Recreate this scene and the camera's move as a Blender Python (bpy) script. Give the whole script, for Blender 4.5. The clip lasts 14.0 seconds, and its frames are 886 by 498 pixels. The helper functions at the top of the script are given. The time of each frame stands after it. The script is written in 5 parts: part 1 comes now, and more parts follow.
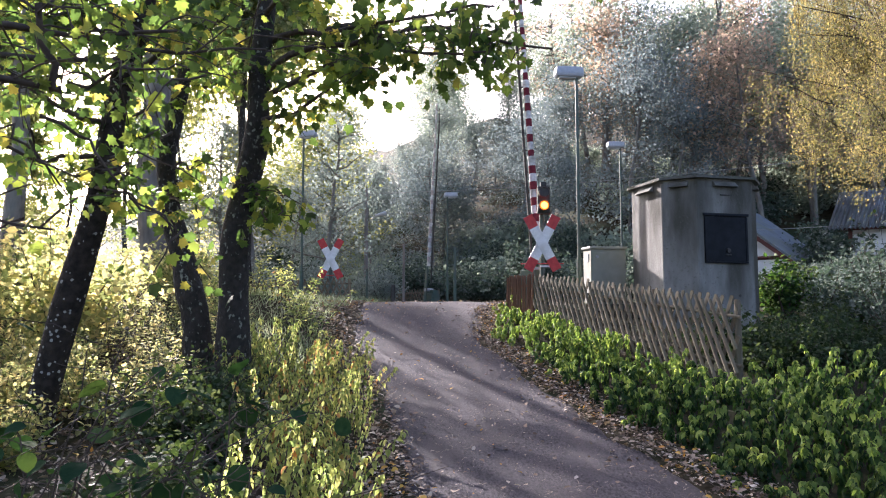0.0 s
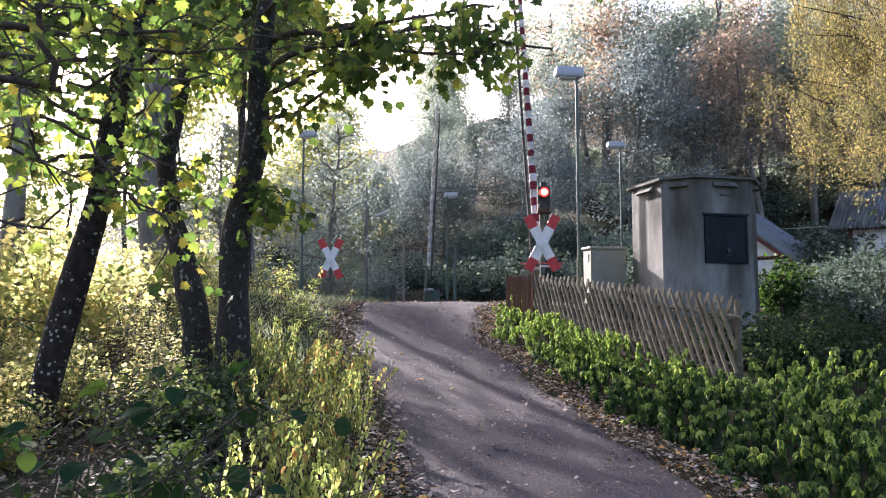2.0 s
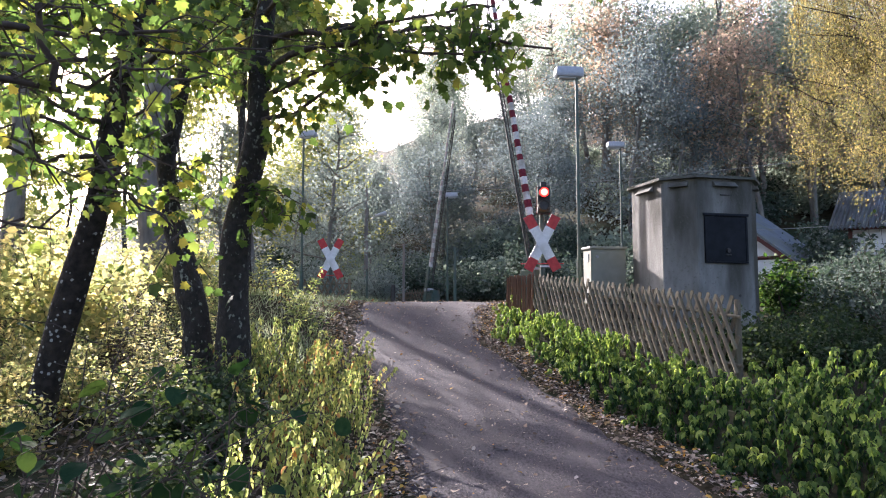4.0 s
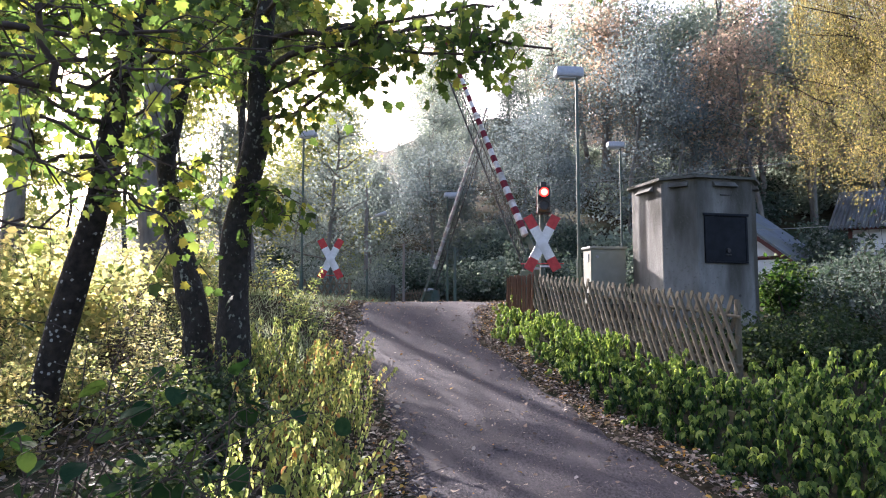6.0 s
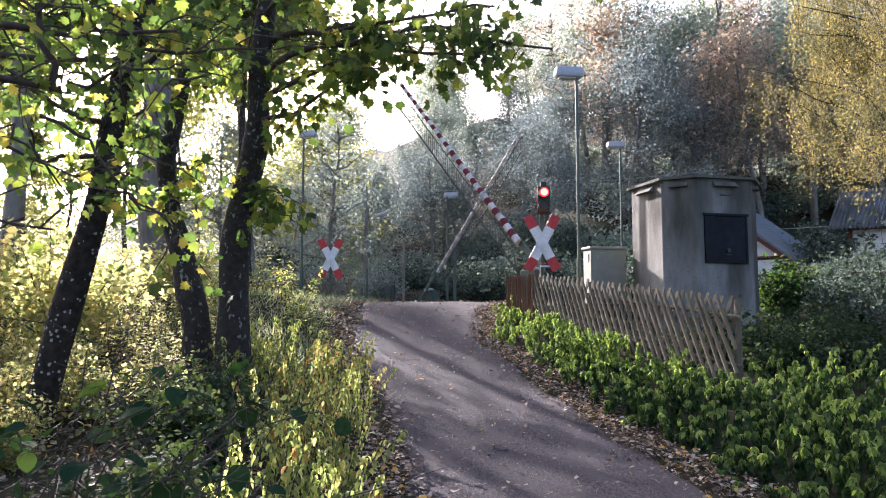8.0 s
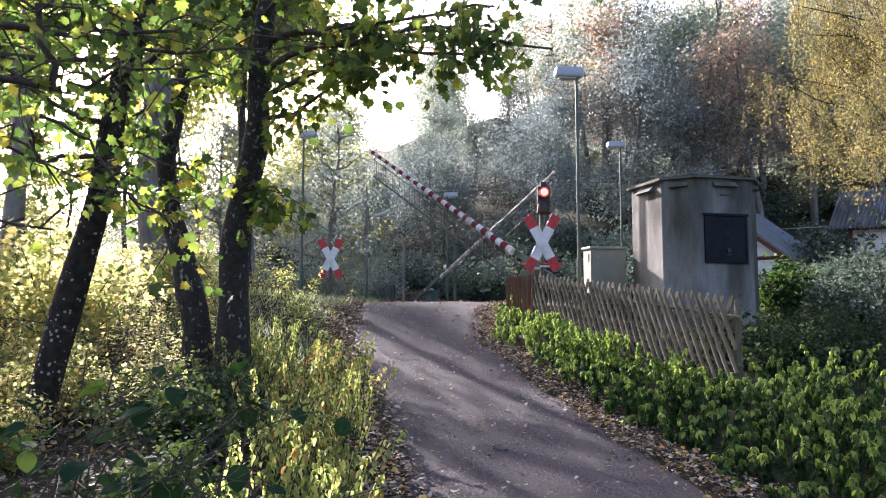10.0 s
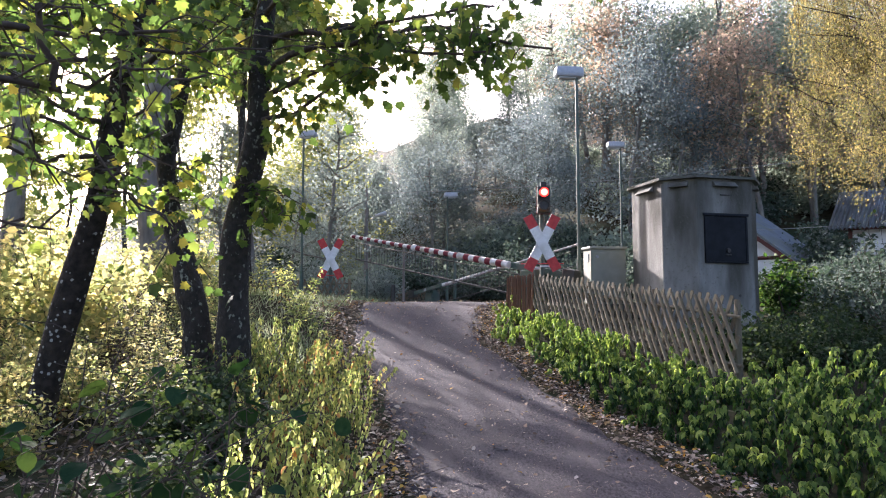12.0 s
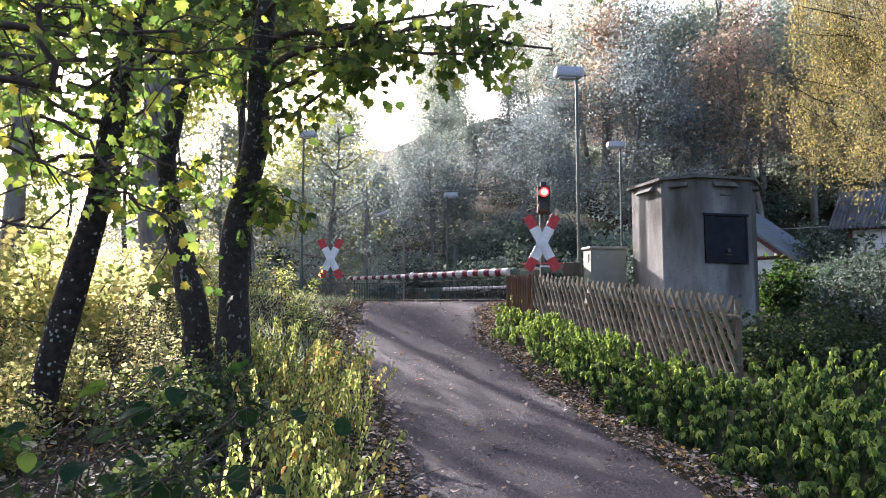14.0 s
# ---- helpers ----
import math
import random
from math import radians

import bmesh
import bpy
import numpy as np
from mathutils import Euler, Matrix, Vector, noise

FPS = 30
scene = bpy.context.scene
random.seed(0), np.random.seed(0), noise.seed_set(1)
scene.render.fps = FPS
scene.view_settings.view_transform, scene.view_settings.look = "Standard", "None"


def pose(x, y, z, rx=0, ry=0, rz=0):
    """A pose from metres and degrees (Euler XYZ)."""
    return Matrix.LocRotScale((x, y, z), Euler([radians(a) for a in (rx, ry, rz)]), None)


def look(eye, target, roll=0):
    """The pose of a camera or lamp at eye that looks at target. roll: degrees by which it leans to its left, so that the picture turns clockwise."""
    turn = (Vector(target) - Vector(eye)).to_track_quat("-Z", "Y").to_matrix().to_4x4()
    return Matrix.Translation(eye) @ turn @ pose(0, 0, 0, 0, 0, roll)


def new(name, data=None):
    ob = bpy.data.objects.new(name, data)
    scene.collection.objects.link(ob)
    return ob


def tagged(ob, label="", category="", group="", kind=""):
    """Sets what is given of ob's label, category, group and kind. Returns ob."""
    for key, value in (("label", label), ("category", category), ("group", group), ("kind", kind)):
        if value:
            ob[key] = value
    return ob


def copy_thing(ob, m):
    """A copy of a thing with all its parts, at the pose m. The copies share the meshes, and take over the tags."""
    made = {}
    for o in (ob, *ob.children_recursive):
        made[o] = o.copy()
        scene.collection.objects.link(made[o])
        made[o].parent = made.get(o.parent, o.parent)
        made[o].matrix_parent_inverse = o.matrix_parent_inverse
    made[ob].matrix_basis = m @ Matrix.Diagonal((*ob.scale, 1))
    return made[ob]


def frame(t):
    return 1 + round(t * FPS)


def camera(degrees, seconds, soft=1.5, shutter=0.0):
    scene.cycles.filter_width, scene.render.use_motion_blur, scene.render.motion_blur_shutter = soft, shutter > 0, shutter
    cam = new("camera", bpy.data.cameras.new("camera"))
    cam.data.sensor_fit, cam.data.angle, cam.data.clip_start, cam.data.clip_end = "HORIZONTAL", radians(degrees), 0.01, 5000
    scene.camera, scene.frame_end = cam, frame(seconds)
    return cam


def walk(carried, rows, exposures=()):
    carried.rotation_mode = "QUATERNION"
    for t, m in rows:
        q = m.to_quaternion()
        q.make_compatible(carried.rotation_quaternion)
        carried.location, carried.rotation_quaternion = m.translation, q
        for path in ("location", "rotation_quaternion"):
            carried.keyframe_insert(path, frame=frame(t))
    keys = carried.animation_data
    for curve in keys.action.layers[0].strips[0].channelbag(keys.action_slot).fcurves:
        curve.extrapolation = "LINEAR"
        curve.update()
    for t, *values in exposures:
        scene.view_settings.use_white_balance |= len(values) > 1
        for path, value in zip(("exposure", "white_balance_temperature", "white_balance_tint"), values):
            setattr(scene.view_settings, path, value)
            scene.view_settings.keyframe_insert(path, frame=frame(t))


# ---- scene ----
# ---------------------------------------------------------------- camera
cam = camera(65, 14.0, soft=1.1)
EYE = (0.0, 0.0, 1.6)
stand = pose(*EYE, 90 + 4.83, 0, 0)
walk(cam, [(0.0, stand), (14.0, stand)], exposures=[(0.0, 1.9, 6250, 24), (14.0, 1.9, 6250, 24)])

# ---------------------------------------------------------------- light
SUN_AZ, SUN_EL = -30.0, 24.0
sun = new("sun", bpy.data.lights.new("sun", "SUN"))
sun.data.energy, sun.data.angle, sun.data.color = 5.0, radians(0.6), (1.0, 0.95, 0.86)
away = Vector((math.sin(radians(SUN_AZ)) * math.cos(radians(SUN_EL)), math.cos(radians(SUN_AZ)) * math.cos(radians(SUN_EL)), math.sin(radians(SUN_EL))))
sun.matrix_world = look(away * 60, (0, 0, 0))
world = bpy.data.worlds.new("sky")
scene.world = world
world.use_nodes = True
wn, wl = world.node_tree.nodes, world.node_tree.links
sky = wn.new("ShaderNodeTexSky")
sky.sky_type, sky.sun_disc = "NISHITA", False
sky.sun_elevation, sky.sun_rotation = radians(SUN_EL), radians(SUN_AZ)
sky.dust_density, sky.air_density = 5.0, 1.0
wl.new(sky.outputs[0], wn["Background"].inputs[0])
wn["Background"].inputs[1].default_value = 0.14


# ---------------------------------------------------------------- materials
def material(name):
    m = bpy.data.materials.new(name)
    m.use_nodes = True
    n, l = m.node_tree.nodes, m.node_tree.links
    return m, n, l, n["Principled BSDF"]


def ramp(n, stops):
    r = n.new("ShaderNodeValToRGB")
    e = r.color_ramp.elements
    while len(e) < len(stops):
        e.new(0.5)
    for k, (p, c) in zip(e, stops):
        k.position, k.color = p, (*c, 1)
    return r


def surface(name, low, high, scale=6.0, rough=0.7, metal=0.0, bump=0.2, bump_scale=40.0, stain=None, stain_scale=1.2, vary=0.0, stretch=(1, 1, 1), edge=(0.45, 0.68), gloss=0.5):
    """Mottled surface: fine grain between two colours, larger stains over it, fine relief."""
    m, n, l, b = material(name)
    co = n.new("ShaderNodeTexCoord")
    mp = n.new("ShaderNodeMapping")
    mp.inputs["Scale"].default_value = stretch
    l.new(co.outputs["Object"], mp.inputs[0])
    t1 = n.new("ShaderNodeTexNoise")
    t1.inputs["Scale"].default_value, t1.inputs["Detail"].default_value = scale, 6
    l.new(mp.outputs[0], t1.inputs[0])
    r = ramp(n, [(0.3, low), (0.7, high)])
    l.new(t1.outputs[0], r.inputs[0])
    out = r.outputs[0]
    if stain:
        t2 = n.new("ShaderNodeTexNoise")
        t2.inputs["Scale"].default_value, t2.inputs["Detail"].default_value = stain_scale, 5
        l.new(mp.outputs[0], t2.inputs[0])
        r2 = ramp(n, [(edge[0], (0, 0, 0)), (edge[1], (1, 1, 1))])
        l.new(t2.outputs[0], r2.inputs[0])
        mx = n.new("ShaderNodeMixRGB")
        mx.inputs[2].default_value = (*stain, 1)
        l.new(r2.outputs[0], mx.inputs[0])
        l.new(out, mx.inputs[1])
        out = mx.outputs[0]
    if vary:
        oi = n.new("ShaderNodeObjectInfo")
        hs = n.new("ShaderNodeHueSaturation")
        mr = n.new("ShaderNodeMapRange")
        mr.inputs[3].default_value, mr.inputs[4].default_value = 1 - vary, 1 + vary
        l.new(oi.outputs["Random"], mr.inputs[0])
        l.new(mr.outputs[0], hs.inputs["Value"])
        l.new(out, hs.inputs["Color"])
        out = hs.outputs[0]
    l.new(out, b.inputs["Base Color"])
    b.inputs["Roughness"].default_value, b.inputs["Metallic"].default_value = rough, metal
    b.inputs["Specular IOR Level"].default_value = gloss
    if bump:
        t3 = n.new("ShaderNodeTexNoise")
        t3.inputs["Scale"].default_value, t3.inputs["Detail"].default_value = bump_scale, 5
        l.new(mp.outputs[0], t3.inputs[0])
        bp = n.new("ShaderNodeBump")
        bp.inputs["Strength"].default_value, bp.inputs["Distance"].default_value = bump, 0.02
        l.new(t3.outputs[0], bp.inputs["Height"])
        l.new(bp.outputs[0], b.inputs["Normal"])
    return m


def leaf(name, stops, through_share=0.5, rough=0.55, patch=0.25, glow=1.7, tint=(1.1, 1.0, 0.45), gloss=0.3):
    """Thin leaf: colour by leaf and by patch of the plant, part of the light shines through."""
    m, n, l, b = material(name)
    g = n.new("ShaderNodeNewGeometry")
    co = n.new("ShaderNodeTexCoord")
    t = n.new("ShaderNodeTexNoise")
    t.inputs["Scale"].default_value = 1.1
    l.new(co.outputs["Object"], t.inputs[0])
    ad = n.new("ShaderNodeMath")
    ad.operation = "MULTIPLY_ADD"
    ad.inputs[1].default_value, ad.inputs[2].default_value = patch * 4, -patch * 2
    l.new(t.outputs[0], ad.inputs[0])
    su = n.new("ShaderNodeMath")
    su.use_clamp = True
    l.new(g.outputs["Random Per Island"], su.inputs[0])
    l.new(ad.outputs[0], su.inputs[1])
    r = ramp(n, stops)
    l.new(su.outputs[0], r.inputs[0])
    l.new(r.outputs[0], b.inputs["Base Color"])
    b.inputs["Roughness"].default_value = rough
    b.inputs["Specular IOR Level"].default_value = gloss
    vn = n.new("ShaderNodeTexNoise")
    vn.inputs["Scale"].default_value, vn.inputs["Detail"].default_value = 38, 3
    l.new(co.outputs["Object"], vn.inputs[0])
    bp = n.new("ShaderNodeBump")
    bp.inputs["Strength"].default_value, bp.inputs["Distance"].default_value = 0.4, 0.02
    l.new(vn.outputs[0], bp.inputs["Height"])
    l.new(bp.outputs[0], b.inputs["Normal"])
    tr = n.new("ShaderNodeBsdfTranslucent")
    br = n.new("ShaderNodeMixRGB")
    br.blend_type = "MULTIPLY"
    br.inputs[0].default_value = 1
    br.inputs[2].default_value = (glow * tint[0], glow * tint[1], glow * tint[2], 1)
    l.new(r.outputs[0], br.inputs[1])
    l.new(br.outputs[0], tr.inputs[0])
    mx = n.new("ShaderNodeMixShader")
    mx.inputs[0].default_value = through_share
    l.new(b.outputs[0], mx.inputs[1])
    l.new(tr.outputs[0], mx.inputs[2])
    l.new(mx.outputs[0], n["Material Output"].inputs[0])
    return m


def glowing(name, colour, strength):
    m, n, l, b = material(name)
    b.inputs["Base Color"].default_value = (*colour, 1)
    b.inputs["Emission Color"].default_value = (*colour, 1)
    b.inputs["Emission Strength"].default_value = strength
    return m


ASPHALT = surface("asphalt", (0.019, 0.0172, 0.0215), (0.088, 0.077, 0.088), 48, 0.85, 0, 1.0, 110, (0.078, 0.068, 0.071), 1.6, 0, (1, 0.45, 1), (0.48, 0.75), 0.2)
SOIL = surface("soil", (0.022, 0.017, 0.011), (0.055, 0.045, 0.026), 5, 0.95, 0, 0.8, 18, (0.03, 0.042, 0.018), 0.8, gloss=0.1)
CONCRETE = surface("weathered_concrete", (0.155, 0.155, 0.142), (0.25, 0.25, 0.235), 7, 0.85, 0, 0.35, 60, (0.05, 0.049, 0.038), 1.6, 0, (1, 1, 0.26), (0.38, 0.60))


def speckle(m, colour, scale, edge):
    """Small spots of lichen or grit over the finished colour."""
    n, l = m.node_tree.nodes, m.node_tree.links
    b = n["Principled BSDF"]
    was = b.inputs["Base Color"].links[0].from_socket
    co = n.new("ShaderNodeTexCoord")
    t = n.new("ShaderNodeTexNoise")
    t.inputs["Scale"].default_value, t.inputs["Detail"].default_value = scale, 4
    l.new(co.outputs["Object"], t.inputs[0])
    r = ramp(n, [(edge[0], (0, 0, 0)), (edge[1], (1, 1, 1))])
    l.new(t.outputs[0], r.inputs[0])
    mx = n.new("ShaderNodeMixRGB")
    mx.inputs[2].default_value = (*colour, 1)
    l.new(r.outputs[0], mx.inputs[0])
    l.new(was, mx.inputs[1])
    l.new(mx.outputs[0], b.inputs["Base Color"])
    return m


speckle(ASPHALT, (0.17, 0.155, 0.165), 170, (0.64, 0.72))
speckle(CONCRETE, (0.09, 0.087, 0.075), 28, (0.58, 0.76))
ROOFING = surface("grimy_concrete_roof", (0.05, 0.052, 0.045), (0.13, 0.13, 0.115), 12, 0.9, 0, 0.4, 50, (0.07, 0.075, 0.05), 2.5)
IRON = surface("dark_painted_steel", (0.008, 0.010, 0.013), (0.015, 0.018, 0.023), 8, 0.7, 0.0, 0.08, 30, gloss=0.15)
BLACK = surface("black_plastic", (0.012, 0.012, 0.012), (0.03, 0.028, 0.026), 20, 0.5, 0, 0.05, 40)
GREEN_STEEL = surface("green_painted_steel", (0.028, 0.062, 0.046), (0.048, 0.088, 0.068), 14, 0.5, 0.0, 0.08, 60, (0.08, 0.09, 0.075), 3)
GREY_STEEL = surface("galvanised_steel", (0.22, 0.23, 0.235), (0.34, 0.35, 0.36), 18, 0.5, 0.5, 0.06, 80)
LAMP_SHELL = surface("lamp_shell", (0.30, 0.33, 0.38), (0.42, 0.45, 0.50), 12, 0.4, 0, 0.05, 40)
LAMP_LENS = surface("milky_diffuser", (0.40, 0.42, 0.44), (0.5, 0.52, 0.54), 8, 0.3, 0, 0, 40)
BOX_GREY = surface("cabinet_plastic", (0.19, 0.195, 0.165), (0.26, 0.265, 0.225), 5, 0.6, 0, 0.1, 70, (0.22, 0.23, 0.17), 2)
RED = surface("red_paint", (0.36, 0.012, 0.014), (0.50, 0.03, 0.03), 16, 0.45, 0, 0.05, 60)
WHITE = surface("white_paint", (0.62, 0.62, 0.62), (0.78, 0.78, 0.78), 14, 0.45, 0, 0.05, 60, (0.50, 0.50, 0.47), 4)
BOOM_RED = surface("worn_red_paint", (0.10, 0.014, 0.022), (0.18, 0.028, 0.038), 16, 0.75, 0, 0.08, 60, gloss=0.15)
BOOM_WHITE = surface("worn_white_paint", (0.46, 0.45, 0.43), (0.66, 0.65, 0.63), 14, 0.7, 0, 0.08, 60, (0.32, 0.31, 0.27), 5, gloss=0.2)
# Pinkish grey in place of red for the far boom's bands.
BOOM_PINK_GREY = surface("pinkish_grey_paint", (0.30, 0.24, 0.23), (0.42, 0.36, 0.34), 16, 0.6, 0, 0.08, 60)
FENCE_WOOD = surface("greyed_fence_wood", (0.09, 0.072, 0.05), (0.20, 0.16, 0.11), 10, 0.85, 0, 0.4, 60, (0.13, 0.14, 0.08), 3, 0.22, (1, 1, 0.15))
BROWN_WOOD = surface("brown_fence_wood", (0.10, 0.05, 0.03), (0.19, 0.10, 0.06), 12, 0.85, 0, 0.4, 60, None, 3, 0.25, (1, 1, 0.15))
POLE_WOOD = surface("grey_pole_wood", (0.14, 0.12, 0.11), (0.24, 0.22, 0.2), 10, 0.9, 0, 0.3, 50, None, 3, 0, (1, 1, 0.1))
BARK = surface("dark_bark_with_lichen", (0.012, 0.010, 0.008), (0.036, 0.030, 0.024), 16, 0.95, 0, 1.0, 30, (0.17, 0.18, 0.145), 22, 0, (1, 1, 0.8), (0.60, 0.66))
# Far paler than the near bark: haze is put into the trunk colour.
HAZED_BARK = surface("hazed_grey_bark", (0.09, 0.08, 0.07), (0.17, 0.155, 0.14), 8, 0.95, 0, 0.6, 20, (0.2, 0.2, 0.17), 3, 0, (1, 1, 0.4))
BIRCH_BARK = surface("birch_bark", (0.35, 0.33, 0.3), (0.62, 0.6, 0.56), 7, 0.8, 0, 0.4, 20, (0.06, 0.05, 0.05), 3, 0, (1, 1, 2))
TWIG = surface("twig", (0.03, 0.022, 0.018), (0.075, 0.055, 0.04), 20, 0.9, 0, 0.3, 60)
PLASTER = surface("white_plaster", (0.66, 0.66, 0.66), (0.78, 0.78, 0.78), 6, 0.9, 0, 0.1, 50)
TIMBER = surface("red_brown_timber", (0.06, 0.018, 0.015), (0.11, 0.034, 0.028), 10, 0.8, 0, 0.2, 40)
SLATE = surface("blue_grey_slate", (0.10, 0.125, 0.15), (0.17, 0.20, 0.23), 4, 0.7, 0, 0.3, 12, (0.13, 0.15, 0.13), 1)
TIN = surface("corrugated_fibre_cement", (0.36, 0.42, 0.50), (0.47, 0.53, 0.60), 4, 0.7, 0, 0.15, 20, (0.3, 0.33, 0.35), 1)
RUBBER = surface("cable", (0.18, 0.19, 0.19), (0.26, 0.27, 0.27), 4, 0.6, 0, 0)
DARK_WIRE = surface("dark_steel_rod", (0.025, 0.025, 0.024), (0.05, 0.048, 0.042), 20, 0.6, 0.2, 0)
RED_LIGHT = glowing("red_signal_light", (1.0, 0.03, 0.02), 0.9)
RED_CORE = glowing("red_signal_core", (1.0, 0.24, 0.16), 1.35)
AMBER_CORE = glowing("amber_signal_core", (1.0, 0.55, 0.08), 1.2)
AMBER_LIGHT = glowing("amber_signal_light", (1.0, 0.22, 0.01), 0.35)

LICHEN_BARK = surface("bark_with_round_lichen", (0.014, 0.011, 0.009), (0.042, 0.034, 0.027), 16, 0.95, 0, 1.0, 30, gloss=0.2)


def lichen_discs(m, colour, scale, reach):
    """Pale round lichen discs of uneven size over the bark."""
    n, l = m.node_tree.nodes, m.node_tree.links
    b = n["Principled BSDF"]
    was = b.inputs["Base Color"].links[0].from_socket
    co, vo, sp, lt, mx = (n.new("ShaderNode" + k) for k in ("TexCoord", "TexVoronoi", "SeparateColor", "Math", "MixRGB"))
    vo.inputs["Scale"].default_value = scale
    l.new(co.outputs["Object"], vo.inputs["Vector"])
    l.new(vo.outputs["Color"], sp.inputs[0])
    size = n.new("ShaderNodeMath")
    size.operation = "MULTIPLY"
    size.inputs[1].default_value = reach
    l.new(sp.outputs[0], size.inputs[0])
    lt.operation = "LESS_THAN"
    l.new(vo.outputs["Distance"], lt.inputs[0])
    l.new(size.outputs[0], lt.inputs[1])
    mx.inputs[2].default_value = (*colour, 1)
    l.new(lt.outputs[0], mx.inputs[0])
    l.new(was, mx.inputs[1])
    l.new(mx.outputs[0], b.inputs["Base Color"])


lichen_discs(LICHEN_BARK, (0.27, 0.27, 0.235), 21, 0.36)

MAPLE = leaf("maple_leaf", [(0.0, (0.012, 0.026, 0.010)), (0.5, (0.028, 0.052, 0.016)), (0.87, (0.07, 0.095, 0.024)), (1.0, (0.13, 0.125, 0.035))], 0.62, 0.55, 0.2, 4.6, (1.12, 1.0, 0.6))
NEAR_LEAF = leaf("broad_green_leaf", [(0.0, (0.012, 0.036, 0.018)), (0.7, (0.022, 0.055, 0.025)), (1.0, (0.05, 0.085, 0.03))], 0.3, 0.9, 0.25, 1.1, gloss=0.08)
# Darkened leaf green: shade among the lower nettle leaves is in the colour.
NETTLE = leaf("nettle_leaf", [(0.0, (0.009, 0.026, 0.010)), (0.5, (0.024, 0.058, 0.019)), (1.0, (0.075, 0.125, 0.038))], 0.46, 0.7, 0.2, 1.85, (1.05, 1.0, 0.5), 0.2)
WEED = leaf("yellowing_weed_leaf", [(0.0, (0.07, 0.10, 0.035)), (0.5, (0.15, 0.175, 0.065)), (0.93, (0.28, 0.28, 0.11)), (1.0, (0.20, 0.11, 0.05))], 0.6, 0.6, 0.25, 3.2, (1.05, 1.03, 0.8))
GOLD_SHRUB = leaf("golden_shrub_leaf", [(0.0, (0.08, 0.105, 0.04)), (0.5, (0.21, 0.22, 0.10)), (1.0, (0.42, 0.37, 0.19))], 0.65, 0.6, 0.35, 2.5, (1.05, 1.0, 0.85))
BIRCH = leaf("yellow_birch_leaf", [(0.0, (0.09, 0.10, 0.045)), (0.5, (0.19, 0.18, 0.085)), (1.0, (0.34, 0.28, 0.12))], 0.45, 0.7, 0.4, 1.5, (1.05, 1.0, 0.7))
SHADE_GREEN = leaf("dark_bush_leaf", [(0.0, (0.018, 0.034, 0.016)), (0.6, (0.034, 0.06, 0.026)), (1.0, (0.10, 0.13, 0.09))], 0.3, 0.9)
# Slope leaf colours below are lifted: the haze of distance is painted in.
HAZE_LEAF = leaf("hazed_leaf", [(0.0, (0.13, 0.165, 0.155)), (0.5, (0.18, 0.22, 0.215)), (1.0, (0.25, 0.29, 0.295))], 0.46, 0.85, 0.15, 1.1, (0.97, 1.0, 1.02), 0.08)
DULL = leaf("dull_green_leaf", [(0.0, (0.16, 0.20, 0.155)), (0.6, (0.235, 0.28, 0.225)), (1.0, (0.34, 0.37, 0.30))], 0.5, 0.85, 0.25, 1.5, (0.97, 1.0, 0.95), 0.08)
RUSSET = leaf("russet_leaf", [(0.0, (0.20, 0.18, 0.13)), (0.6, (0.34, 0.26, 0.20)), (1.0, (0.48, 0.35, 0.27))], 0.5, 0.85, 0.25, 1.5, (1.0, 1.0, 0.95), 0.08)
SUNNY = leaf("light_green_leaf", [(0.0, (0.08, 0.10, 0.04)), (0.6, (0.17, 0.19, 0.08)), (1.0, (0.32, 0.31, 0.15))], 0.5, 0.7, 0.15, 1.9, (1.02, 1.0, 0.75))
GRASS = leaf("dewy_grass", [(0.0, (0.10, 0.14, 0.07)), (0.6, (0.22, 0.26, 0.16)), (1.0, (0.42, 0.45, 0.36))], 0.45, 0.6, 0.25, 1.8, (1.0, 1.0, 0.75))
LITTER = leaf("fallen_leaf", [(0.0, (0.06, 0.04, 0.03)), (0.4, (0.16, 0.11, 0.08)), (0.75, (0.34, 0.27, 0.21)), (0.9, (0.52, 0.46, 0.40)), (0.95, (0.42, 0.17, 0.04)), (1.0, (0.50, 0.30, 0.05))], 0.1, 0.7, 0.1, 1.0)

RIME = leaf("rimed_bush_leaf", [(0.0, (0.04, 0.065, 0.045)), (0.6, (0.075, 0.105, 0.08)), (1.0, (0.17, 0.20, 0.18))], 0.4, 0.85, 0.2, 1.2, (0.97, 1.0, 0.95), 0.1)
# Whitened leaf: bright mist around the trees is put into its colour.
MIST_PALE = leaf("mist_pale_leaf", [(0.0, (0.16, 0.195, 0.17)), (0.5, (0.22, 0.26, 0.235)), (1.0, (0.29, 0.33, 0.30))], 0.5, 0.85, 0.15, 1.2, (0.97, 1.0, 1.0), 0.08)
# Lightened for young growth and for light painted on tips and crest plants.
LIT_NETTLE = leaf("lit_nettle_leaf", [(0.0, (0.045, 0.09, 0.024)), (0.5, (0.125, 0.195, 0.052)), (1.0, (0.29, 0.36, 0.11))], 0.5, 0.65, 0.2, 2.1, (1.05, 1.0, 0.6), 0.2)
STRAW = leaf("dry_straw", [(0.0, (0.16, 0.12, 0.09)), (0.6, (0.30, 0.25, 0.20)), (1.0, (0.46, 0.40, 0.33))], 0.1, 0.7, 0.1, 1.0)


